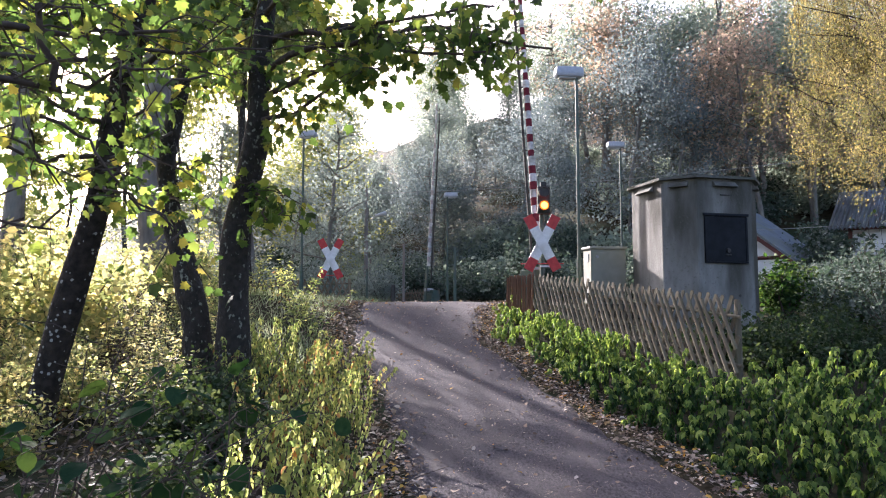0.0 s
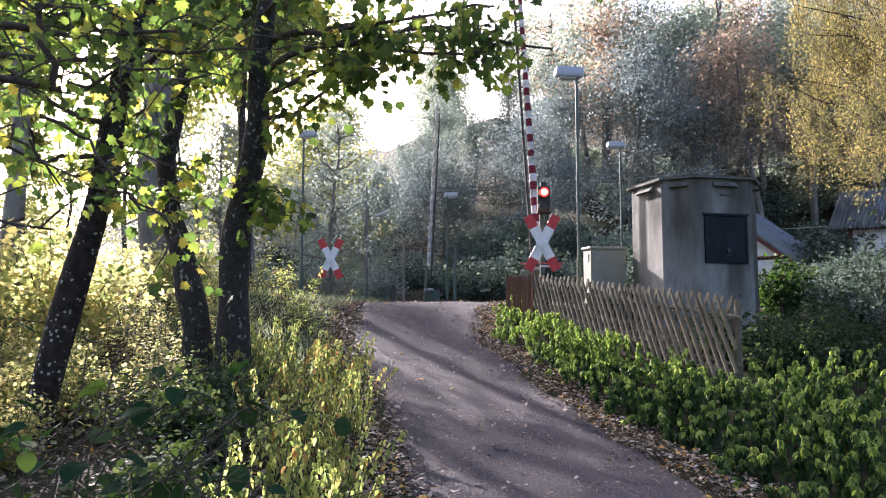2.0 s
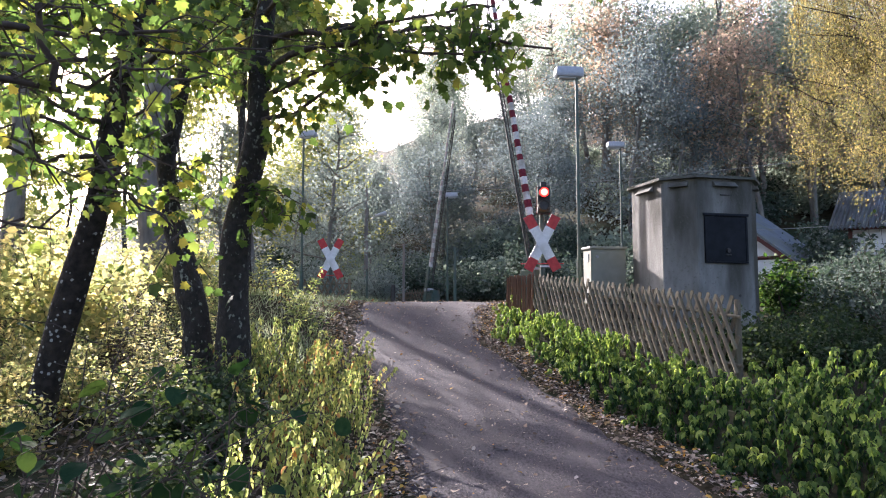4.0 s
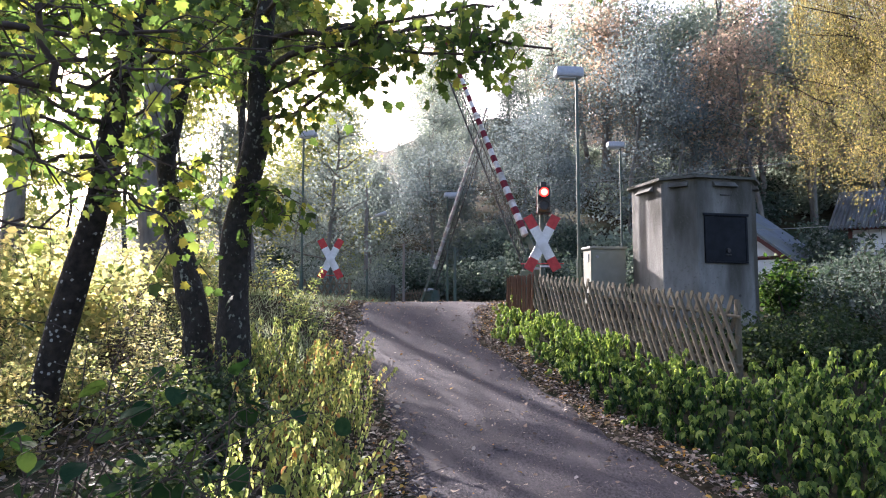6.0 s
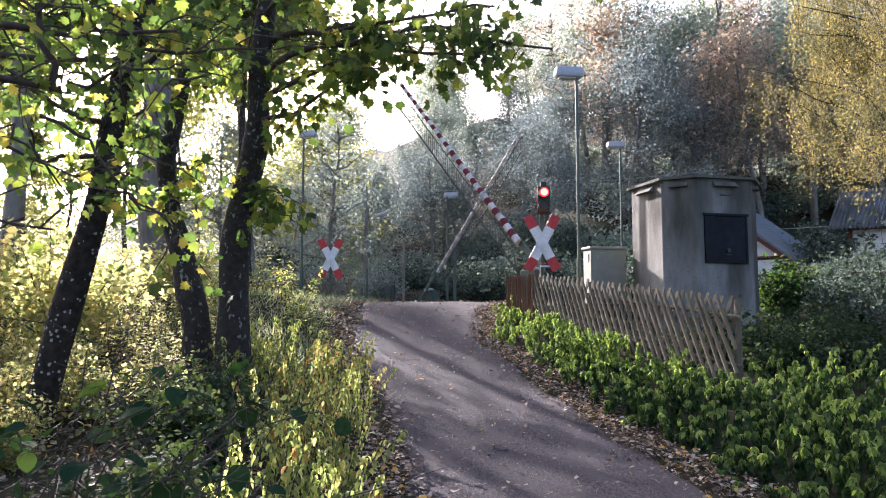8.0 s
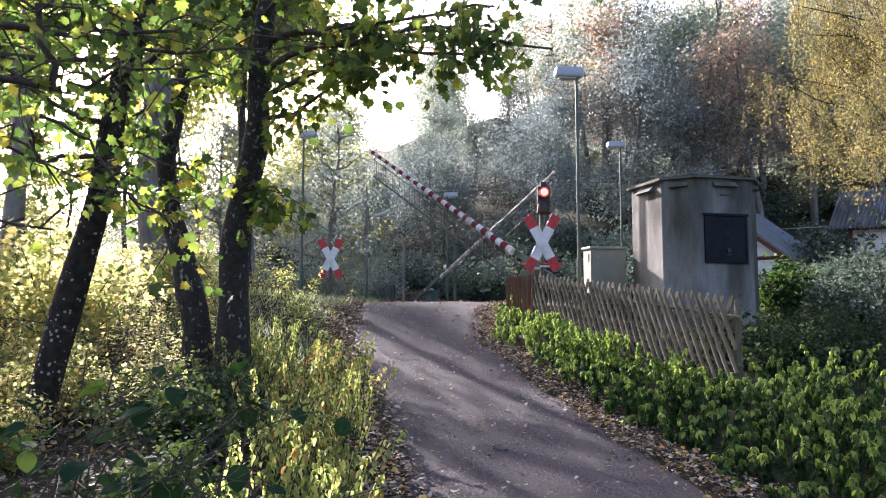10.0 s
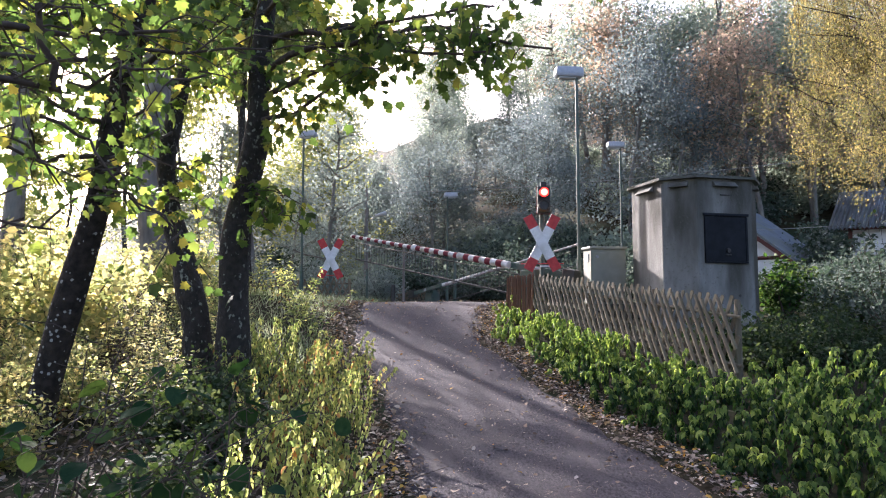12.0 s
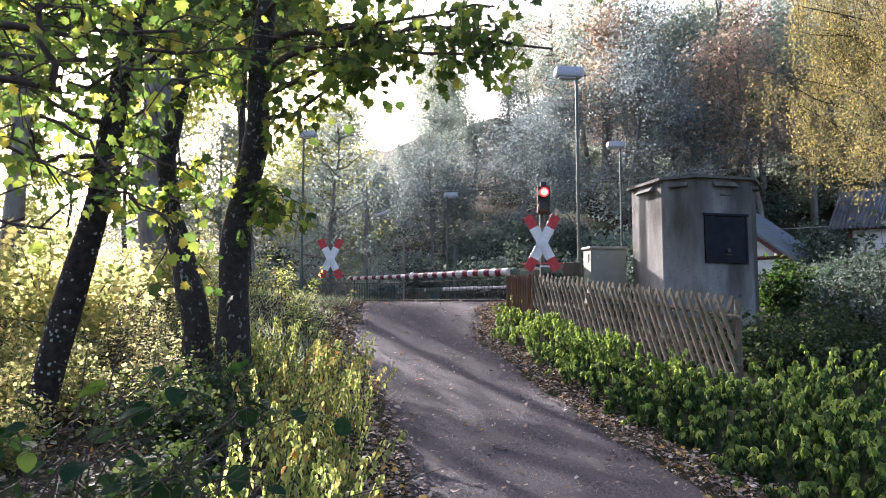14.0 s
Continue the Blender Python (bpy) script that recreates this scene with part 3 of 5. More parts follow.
plant_out(thicket, [(-2.0, 5.6), (-2.4, 6.6), (-1.6, 4.2)], "low dark green thicket under the maple", "bush", "bushes under the trees", 19, (0.75, 1.1))
gold_bush = shrub("golden_bush", 23, 2.0, 1.4, GOLD_SHRUB, 2500, 0.125, "oval")
plant_out(gold_bush, [(-6.2, 11.5), (-7.8, 13), (-5.0, 13.6), (-9.5, 12), (-6.8, 15.8), (-9, 17.5), (-11.5, 15), (-5.0, 9.2), (-6.6, 8.4), (-12, 19), (-8, 21)], "golden yellow backlit bush under the trees", "bush", "bushes under the trees", 13, (0.6, 1.0))

plant_out(gold_bush, [(-4.1, 7.6), (-4.7, 8.4), (-3.9, 6.6), (-4.5, 6.2), (-3.3, 5.3), (-4.1, 5.2), (-3.8, 4.3), (-4.8, 5.4), (-3.4, 6.9)], "small golden backlit bush under the trees", "bush", "bushes under the trees", 28, (0.34, 0.48))
forest_tree = wood_tree("woodland_tree", 16, 13.0, 3.4, SUNNY, 3000, 0.20, 0.35, BARK)
plant_out(forest_tree, [(-18, 15), (-28, 40), (-32.5, 36), (-15, 12), (-26, 52), (-36, 30), (-15, 40), (-19, 42), (-23, 43), (-17, 48), (-21, 50), (-13.5, 47)], "tall yellow-green woodland tree against the light", "tree", "woodland trees", 14, (0.8, 1.15))

# Same mist-whitened leaves on the trees beside the track.
line_tree = wood_tree("lineside_tree", 17, 9.0, 2.2, MIST_PALE, 3600, 0.14, 0.15)
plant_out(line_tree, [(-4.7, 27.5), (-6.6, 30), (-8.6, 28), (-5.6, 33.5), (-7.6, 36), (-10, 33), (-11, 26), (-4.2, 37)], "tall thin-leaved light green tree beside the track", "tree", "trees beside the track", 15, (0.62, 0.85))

tall_tree = wood_tree("tall_woodland_tree", 20, 17.0, 2.6, SUNNY, 2400, 0.16, 0.74)
plant_out(tall_tree, [(-6.4, 14.8), (-9.4, 15.5), (-8.6, 19.5)], "tall woodland tree with a trunk paled for haze", "tree", "woodland trees", 23, (0.85, 1.1))
# Added high crowns that block the sun from the lower lane and nettles.
high_shade_tree = wood_tree("high_shade_tree", 29, 16.0, 3.6, SUNNY, 5400, 0.2, 0.46)
plant_out(high_shade_tree, [(-6.7, 23.7), (-9.5, 23.8)], "tall light green tree added to shade lane and nettles", "tree", "trees beside the track", 33, (0.9, 1.05))
# Added dense crowns, trunks hidden by the maple, to keep sun off the lane.
lane_shade_tree = wood_tree("lane_shade_tree", 35, 10.5, 2.4, SUNNY, 10500, 0.16, 0.53, BARK)
plant_out(lane_shade_tree, [(-5.95, 20.8), (-6.35, 22.2)], "tall dense tree added behind the maple to shade the lane", "tree", "trees beside the lane's verge", 36, (1.0, 1.05))
slim_tree = wood_tree("slender_tree", 18, 7.0, 0.85, SUNNY, 4000, 0.14, 0.3, BARK)
plant_out(slim_tree, [(-10.0, 16.5), (-13.2, 22)], "slender upright light green tree beside the lane", "tree", "trees beside the lane's verge", 17, (0.9, 1.1))


# ---------------------------------------------------------------- foreground trees
def along(line, u):
    t = np.linspace(0, 1, len(line))
    return np.stack([np.interp(u, t, line[:, k]) for k in range(3)], -1)


def foreground_tree(name, seed, stems, limbs, twigs, label, size=(0.09, 0.15), bark=BARK):
    """stems: lists of points with radii. limbs: from, to, radius, spray count. Leaves hang in sprays along the limbs."""
    rng = np.random.default_rng(seed)
    root = thing(name, Matrix(), label, "tree", "trees beside the lane")
    for pts, r0, r1 in stems:
        tub = Tubes(14)
        p = np.array(pts, float)
        u = np.linspace(0, 1, 22)
        line = along(p, u)
        line += np.stack([0.025 * np.sin(u * 17 + k * 2 + seed) for k in range(3)], -1) * (1, 1, 0)
        r = np.linspace(r0, r1, 22) * (1 + 0.06 * np.sin(u * 31))
        r[:3] *= (1.45, 1.2, 1.06)
        tub.add(line, r)
        child(tub.build("trunk", bark), root)
    at, out = [], []
    for p, q, r, n, spread, sag in limbs:
        tub = Tubes(7)
        line = wander(rng, p, q, 10, 0.045, sag)
        tub.add(line, np.linspace(r, r * 0.25, 10))
        for k in range(n):
            u = rng.uniform(0.15, 1.0)
            base = along(line, np.array([u]))[0]
            d = rng.normal(size=3) * (1, 1, 0.55) + (0, 0, -0.25)
            d /= np.linalg.norm(d)
            length = spread * rng.uniform(0.5, 1.2)
            tip = base + d * length
            tw = wander(rng, base, tip, 5, 0.02, -0.04)
            tub.add(tw, np.linspace(0.006, 0.0025, 5))
            m = int(twigs * rng.uniform(0.7, 1.3))
            w = rng.uniform(0.2, 1.05, m)
            pos = along(tw, np.minimum(w, 1)) + rng.normal(size=(m, 3)) * 0.07
            at.append(pos)
            out.append(rand_dirs(rng, m, 0.5, -0.75) + d * 0.4)
        child(tub.build("branch", TWIG), root)
    at, out = np.concatenate(at), np.concatenate(out)
    v, f = leaf_arrays("maple", at, out, rand_dirs(rng, len(at), 0.6, 0.7), rng.uniform(size[0], size[1], len(at)))
    child(mesh_object("crown", v, f, MAPLE), root)
    return root


foreground_tree("maple_tree", 31,
    [([(-2.80, 8.0, 0.35), (-2.83, 8.0, 1.5), (-2.98, 8.05, 2.1), (-3.2, 8.1, 2.6), (-3.25, 8.1, 3.4), (-3.0, 8.2, 5.2), (-2.9, 8.3, 7.5)], 0.18, 0.07),
     ([(-2.36, 7.8, 0.35), (-2.36, 7.8, 1.9), (-2.28, 7.8, 2.7), (-2.12, 7.75, 3.6), (-2.05, 7.7, 4.4), (-1.95, 7.6, 5.8), (-1.8, 7.5, 7.6)], 0.19, 0.08)],
    [((-2.1, 7.7, 3.9), (0.4, 6.3, 3.98), 0.035, 20, 0.6, -0.15), ((-2.05, 7.7, 4.3), (1.05, 6.5, 4.08), 0.04, 30, 0.6, -0.25),
     ((-2.0, 7.7, 4.6), (0.6, 7.2, 4.5), 0.04, 14, 0.6, -0.2), ((-2.0, 7.6, 4.9), (-0.4, 5.6, 4.4), 0.03, 11, 0.6, -0.2),
     ((-2.1, 7.7, 3.7), (-0.5, 6.6, 3.92), 0.03, 20, 0.5, -0.1), ((-3.2, 8.1, 3.0), (-2.75, 7.3, 2.7), 0.02, 5, 0.4, 0), ((-3.2, 8.1, 3.6), (-3.3, 7.2, 3.3), 0.02, 5, 0.45, 0), ((-2.2, 7.8, 3.0), (-1.7, 7.3, 2.5), 0.02, 6, 0.42, 0), ((-2.0, 7.6, 5.2), (1.6, 7.6, 5.2), 0.05, 12, 0.7, -0.2),
     ((-2.2, 7.8, 3.2), (-1.6, 7.0, 2.75), 0.02, 6, 0.45, 0), ((-2.3, 7.8, 2.9), (-1.75, 7.2, 2.35), 0.02, 4, 0.4, 0),
     ((-2.9, 8.1, 4.6), (-4.6, 7.4, 4.6), 0.04, 16, 0.7, 0), ((-3.2, 8.1, 3.2), (-2.4, 7.2, 3.1), 0.02, 4, 0.5, 0),
     ((-2.9, 8.1, 5.2), (-2.4, 6.2, 4.6), 0.04, 30, 0.7, 0), ((-2.9, 8.1, 4.2), (-2.2, 7.2, 4.1), 0.03, 9, 0.5, 0),
     ((-3.1, 8.1, 4.0), (-3.9, 7.0, 3.5), 0.03, 9, 0.5, 0), ((-2.0, 7.6, 5.6), (-0.6, 7.4, 5.4), 0.04, 11, 0.8, 0), ((-1.95, 7.6, 4.7), (0.5, 6.5, 4.5), 0.035, 16, 0.55, -0.1)],
    10, "dark-barked twin-stemmed maple in green leaf beside the lane", (0.08, 0.132))

foreground_tree("leaning_tree", 32,
    [([(-3.62, 6.0, -0.05), (-3.28, 6.0, 1.3), (-2.98, 6.0, 2.7), (-2.84, 6.0, 3.5), (-2.7, 6.0, 4.2), (-2.4, 6.0, 5.6)], 0.135, 0.075)],
    [((-2.9, 6.0, 3.2), (-4.2, 5.2, 3.9), 0.03, 22, 0.5, 0), ((-2.8, 6.0, 3.6), (-1.8, 5.4, 3.9), 0.03, 26, 0.5, 0),
     ((-2.7, 6.0, 4.0), (-3.8, 5.4, 4.3), 0.03, 30, 0.6, 0), ((-2.9, 6.0, 2.9), (-4.0, 5.4, 3.0), 0.025, 10, 0.4, 0), ((-3.0, 6.0, 2.6), (-2.2, 5.6, 2.3), 0.018, 6, 0.35, 0), ((-2.75, 6.0, 3.9), (-3.35, 5.2, 4.0), 0.025, 16, 0.5, 0)],
    9, "leaning lichen-spotted young tree beside the lane", (0.07, 0.115), LICHEN_BARK)

foreground_tree("roadside_tree", 33,
    [([(-3.4, 3.0, -0.1), (-3.3, 3.0, 1.5), (-3.1, 3.05, 3.0), (-3.0, 3.1, 5.0)], 0.13, 0.07)],
    [((-3.2, 3.0, 2.25), (-1.72, 3.0, 2.56), 0.045, 5, 0.5, 0.04), ((-1.75, 3.0, 2.56), (-0.95, 3.1, 2.62), 0.009, 6, 0.35, 0.0), ((-1.72, 3.0, 2.56), (-1.62, 3.0, 3.1), 0.02, 5, 0.4, 0),
     ((-3.1, 3.0, 2.9), (-1.3, 3.3, 2.95), 0.03, 22, 0.5, 0), ((-3.05, 3.05, 3.0), (-1.2, 4.6, 3.35), 0.025, 24, 0.6, 0), ((-3.1, 3.05, 2.7), (-2.3, 4.6, 3.0), 0.02, 18, 0.55, 0), ((-1.8, 3.0, 2.5), (-1.25, 3.3, 1.95), 0.01, 5, 0.4, 0.05), ((-3.2, 3.0, 1.9), (-1.75, 3.1, 1.95), 0.02, 6, 0.4, 0), ((-2.2, 3.0, 2.5), (-1.5, 3.2, 2.3), 0.01, 6, 0.4, 0)],
    7, "dark tree with bare twigs reaching over the verge", (0.04, 0.07))


# ---------------------------------------------------------------- low plants (stuff)
def scatter(rng, n, x0, x1, y0, y1, keep):
    x, y = rng.uniform(x0, x1, n), rng.uniform(y0, y1, n)
    k = keep(x, y)
    return x[k], y[k]


def weeds(name, seed, xs, ys, height, pairs, size, mat, kind, label, lean=0.25, category="weeds", dip=(-0.75, 0.1), low=None, tip_mat=None):
    """Upright leafy stems with opposite, hanging leaves and a tuft at the top."""
    rng = np.random.default_rng(seed)
    zs = ground_z(xs, ys)
    tub, at, out, sz = Tubes(4), [], [], []
    for x, y, z in zip(xs, ys, zs):
        h = height * rng.uniform(0.55, 1.25) * (low(x, y) if low else 1)
        tip = np.array([x + rng.normal() * lean * h, y + rng.normal() * lean * h, z + h])
        line = wander(rng, (x, y, z - 0.03), tip, 5, 0.015, -0.05 * h)
        tub.add(line, np.linspace(0.006, 0.003, 5))
        u = np.repeat(1 - 0.75 * np.linspace(1, 0, pairs) ** 1.5, 2)
        base = rng.random() * 6.28
        ang = base + np.repeat(np.arange(pairs) * 1.6, 2) + np.tile([0, np.pi], pairs) + rng.normal(size=2 * pairs) * 0.3
        at.append(along(line, u))
        out.append(np.stack([np.cos(ang), np.sin(ang), rng.uniform(dip[0], dip[1], 2 * pairs)], -1))
        sz.append(size * rng.uniform(0.65, 1.25, 2 * pairs) * (1.15 - 0.35 * u))
    at, out, sz = np.concatenate(at), np.concatenate(out), np.concatenate(sz)
    up = np.tile((0, 0, 1.0), (len(at), 1)) + rng.normal(size=(len(at), 3)) * 0.25
    # Upper leaves take tip_mat: paler young growth with painted light on top.
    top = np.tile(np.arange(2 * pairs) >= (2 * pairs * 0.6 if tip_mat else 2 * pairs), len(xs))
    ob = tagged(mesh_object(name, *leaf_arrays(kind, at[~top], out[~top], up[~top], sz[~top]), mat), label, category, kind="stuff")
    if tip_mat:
        child(mesh_object("young_lit_tips", *leaf_arrays(kind, at[top], out[top], up[top], sz[top]), tip_mat), ob)
    child(tub.build("stems", TWIG), ob)
    return ob


rng = np.random.default_rng(77)
fence_x = lambda y: np.interp(y, [8.6, 13.0], [3.63, 1.7])


def by_fence(x, y):
    """Plants stay low right before the fence and stand higher along the lane and past its end."""
    tuft = 0.82 + 0.28 * math.sin(3.9 * x + 2.0 * math.sin(2.3 * y)) + 0.22 * math.sin(5.3 * y + 1.7 * x)
    verge = min(1.0, 0.40 + 0.75 * (float(off_road(x, y)[0]) - 0.15))
    back = 1.0 if y < 8.2 or x > fence_x(y) else float(np.clip(0.45 + 0.45 * (fence_x(y) - x), 0.45, 0.9))
    return max(0.3, tuft) * verge * back


x, y = scatter(rng, 5600, -0.5, 9.5, 3.2, 14.3, lambda x, y: (off_road(x, y)[0] > 0.22 + 0.12 * np.sin(y * 3)) & (off_road(x, y)[1] > 0) & ((y < 8.3) | (x < fence_x(y) - 0.1) | (x > fence_x(y) + 0.5)) & ((np.abs(x - 4.58) > 1.25) | (np.abs(y - 12.55) > 1.2)) & (x < 3 + 0.7 * y) & ((y < 8.7) | (x < fence_x(y))))
# Plants towards the crest get the sunlit leaf colour all over.
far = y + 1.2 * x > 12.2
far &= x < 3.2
weeds("nettles", 41, x[~far], y[~far], 0.46, 16, 0.078, NETTLE, "wilted", "lush green nettles with drooping leaves along the lane", 0.42, "nettles", (-0.7, 0.2), by_fence, LIT_NETTLE)
weeds("lit_nettles", 44, x[far], y[far], 0.50, 15, 0.078, LIT_NETTLE, "wilted", "nettles coloured as sunlit at the crest of the lane", 0.3, "nettles", (-0.7, 0.2), by_fence)
x, y = scatter(rng, 2000, -3.6, 0.2, 3.4, 11.5, lambda x, y: (off_road(x, y)[0] > np.where(y < 7, 0.42, 0.24)) & (off_road(x, y)[1] < 0) & (off_road(x, y)[0] < np.where(y < 7, 1.25, 1.7)) & (y < 9.4) & (np.sin(x * 5.1 + 1.3 * np.sin(y * 2.2)) + np.sin(y * 3.7 + x) > -0.3))
weeds("roadside_weeds", 42, x, y, 0.60, 15, 0.062, WEED, "wilted", "yellow-green wilting weeds along the lane", 0.32, dip=(-0.8, 0.3))
x, y = scatter(rng, 150, -5.0, -2.1, 10.5, 14.5, lambda x, y: (off_road(x, y)[0] > 0.7) & (np.sin(x * 4 + y * 2) > -0.1))
weeds("verge_weeds", 46, x, y, 0.72, 10, 0.085, WEED, "oval", "tall yellow-green sunlit weeds on the verge", 0.3, dip=(-0.6, 0.5))
x, y = scatter(rng, 1400, -9, -1.5, 6.0, 14.5, lambda x, y: (off_road(x, y)[0] > 1.9) & (off_road(x, y)[1] < 0))
weeds("undergrowth", 43, x, y, 0.5, 9, 0.07, GOLD_SHRUB, "oval", "golden backlit undergrowth below the trees", 0.35, "undergrowth", (-0.6, 0.5))

x, y = scatter(rng, 16000, -6.5, -0.5, 9.0, 21.0, lambda x, y: (off_road(x, y)[0] > np.where(y < 14, 0.45, 0.25) + 0.1 * np.sin(y * 4.1)) & (off_road(x, y)[1] < 0) & (off_road(x, y)[0] < 3.2))
n = len(x)
v, f = leaf_arrays("blade", np.stack([x, y, ground_z(x, y) - 0.01], -1), rand_dirs(rng, n, 0.4, 1.3), rand_dirs(rng, n), rng.uniform(0.08, 0.26, n))
tagged(mesh_object("grass", v, f, GRASS), "pale dewy grass on the verge", "grass", kind="stuff")

# fallen leaves: thick along both edges of the lane, a few on the asphalt
xs, ys = [], []
for side in (-1, 1):
    yy = rng.uniform(2.5, 17, 9000)
    d = rng.normal(0.12, 0.19, 9000) + (np.abs(rng.normal(0.1, 0.2, 9000)) * np.clip((yy - 7) / 3, 0, 1) if side < 0 else 0)
    xs.append(np.interp(yy, ROAD_Y, ROAD_C) + side * (np.interp(yy, ROAD_Y, ROAD_W) + d))
    ys.append(yy)
yy = rng.uniform(2.5, 17, 900)
xs.append(np.interp(yy, ROAD_Y, ROAD_C) + rng.uniform(-1, 1, 900) * np.interp(yy, ROAD_Y, ROAD_W))
ys.append(yy)
x, y = np.concatenate(xs), np.concatenate(ys)
n = len(x)
z = np.where(off_road(x, y)[0] < 0.02, road_z(y) + 0.03, np.maximum(ground_z(x, y), road_z(y)) + 0.022)
v, f = leaf_arrays("oval", np.stack([x, y, z + rng.uniform(0, 0.02, n)], -1), rand_dirs(rng, n, 0.22), np.tile((0, 0, 1.0), (n, 1)) + rng.normal(size=(n, 3)) * 0.35, rng.uniform(0.02, 0.04, n) * rng.choice([1, 1, 1, 1.7, 2.2], n))
x, y = scatter(rng, 9000, -8, -0.8, 2.2, 10, lambda x, y: (off_road(x, y)[0] > 0.5) & (off_road(x, y)[1] < 0))
m = len(x)
v2, f2 = leaf_arrays("oval", np.stack([x, y, ground_z(x, y) + rng.uniform(0.01, 0.04, m)], -1), rand_dirs(rng, m, 0.3), np.tile((0, 0, 1.0), (m, 1)) + rng.normal(size=(m, 3)) * 0.4, rng.uniform(0.035, 0.085, m))
v, f = np.concatenate([v, v2]), np.concatenate([f, f2 + len(v)])
tagged(mesh_object("fallen_leaves", v, f, LITTER), "brown and pale fallen leaves along the lane's edges", "leaves", kind="stuff")

# dry stalks and needles on the asphalt
n = 3800
y = rng.uniform(3, 17, n)
x = np.interp(y, ROAD_Y, ROAD_C) + rng.uniform(-1, 1, n) * np.interp(y, ROAD_Y, ROAD_W)
v, f = leaf_arrays("blade", np.stack([x, y, road_z(y) + 0.022], -1), rand_dirs(rng, n, 0.05), np.tile((0, 0, 1.0), (n, 1)), rng.uniform(0.02, 0.09, n))
tagged(mesh_object("dry_stalks", v, f, STRAW), "pale dry stalks scattered on the asphalt", "stalks", kind="stuff")


# ---------------------------------------------------------------- concrete hut
HUT = pose(4.56, 12.6, 1.38, 0, 0, 14)


def concrete_hut():
    root = thing("switch_hut", HUT, "weathered grey concrete hut with angled corners behind the fence", "hut")
    a, b, c = 0.94, 0.92, 0.41
    plan = [(-a, -b + c), (-a + c, -b), (a - c, -b), (a, -b + c), (a, b - c), (a - c, b), (-a + c, b), (-a, b - c)]
    bm = prism(plan, -0.25, 2.40)
    bmesh.ops.bevel(bm, geom=[e for e in bm.edges if abs(e.verts[0].co.z - e.verts[1].co.z) > 1], offset=0.012, segments=2, affect="EDGES")
    part("wall", bm, CONCRETE, root)
    big = [(x * 1.075, y * 1.085) for x, y in plan]
    bm = prism(big, 2.403, 2.45)
    top = bmesh.ops.extrude_face_region(bm, geom=[f for f in bm.faces if f.normal.z > 0.9 or f.calc_center_median().z > 2.44])
    up = [g for g in top["geom"] if isinstance(g, bmesh.types.BMVert)]
    bmesh.ops.scale(bm, vec=(0.25, 0.25, 1), verts=up)
    bmesh.ops.translate(bm, vec=(0, 0, 0.05), verts=up)
    part("roof", bm, ROOFING, root)
    door = part("door", box(0.74, 0.03, 0.76, (0.0, -b - 0.012, 1.0), 0.006), IRON, root, "dark painted steel door with a round lock")
    bm = box(0.86, 0.06, 0.045, (0.0, -b - 0.02, 1.765), 0.006)
    box(0.04, 0.045, 0.76, (-0.393, -b - 0.013, 1.0), 0.006, bm)
    box(0.04, 0.045, 0.76, (0.393, -b - 0.013, 1.0), 0.006, bm)
    box(0.83, 0.045, 0.03, (0.0, -b - 0.013, 0.967), 0.006, bm)
    part("door_frame", bm, IRON, root)
    bm = rod((0.02, -b - 0.026, 1.18), (0.02, -b - 0.06, 1.18), 0.045, 0.036, 14)
    box(0.1, 0.03, 0.02, (0.02, -b - 0.04, 1.10), 0.004, bm)
    part("lock", bm, BLACK, door)
    for k, (x, y, t, w) in enumerate([(0.0, -b, 0, 0.44), (-a + c / 2, -b + c / 2, -45, 0.3), (-a, 0.0, -90, 0.5), (a - c / 2, -b + c / 2, 45, 0.3)]):
        bm = bmesh.new()
        p = [(-w / 2, 0, 0), (w / 2, 0, 0), (w / 2, -0.09, -0.09), (-w / 2, -0.09, -0.09), (-w / 2, 0, -0.10), (w / 2, 0, -0.10)]
        v = [bm.verts.new(q) for q in p]
        for q in ((0, 1, 2, 3), (0, 3, 4), (1, 5, 2), (3, 2, 5, 4), (0, 4, 5, 1)):
            bm.faces.new([v[i] for i in q])
        part("vent_hood", bm, CONCRETE, root, at=pose(x, y, 2.36, 0, 0, t) @ pose(0, -0.004, 0))
    part("slot", box(0.22, 0.02, 0.02, (0.03, -b - 0.005, 2.12), 0.003), BLACK, root)
    for x in (-0.22, 0.24):
        part("drain_hole", rod((x, -b + 0.01, 0.42), (x, -b - 0.006, 0.42), 0.025, 0.025, 10), BLACK, root)
    return root


concrete_hut()


def cabinet():
    root = thing("electrical_cabinet", pose(3.14, 13.5, 1.62, 0, 0, 12), "beige-grey plastic electrical cabinet behind the fence", "cabinet")
    part("plinth", box(0.70, 0.34, 0.15, (0, 0, -0.1), 0.01), CONCRETE, root)
    part("body", box(0.72, 0.36, 1.05, (0, 0, 0.052), 0.012), BOX_GREY, root)
    part("lid", box(0.78, 0.42, 0.05, (0, 0, 1.104), 0.015), BOX_GREY, root)
    part("door", box(0.66, 0.012, 0.94, (0, -0.187, 0.10), 0.005), BOX_GREY, root)
    part("lock", rod((-0.24, -0.19, 0.95), (-0.24, -0.215, 0.95), 0.03, 0.03, 12), GREY_STEEL, root)
    part("side_vent", box(0.012, 0.12, 0.16, (-0.366, -0.02, 0.86), 0.004), GREY_STEEL, root)


cabinet()


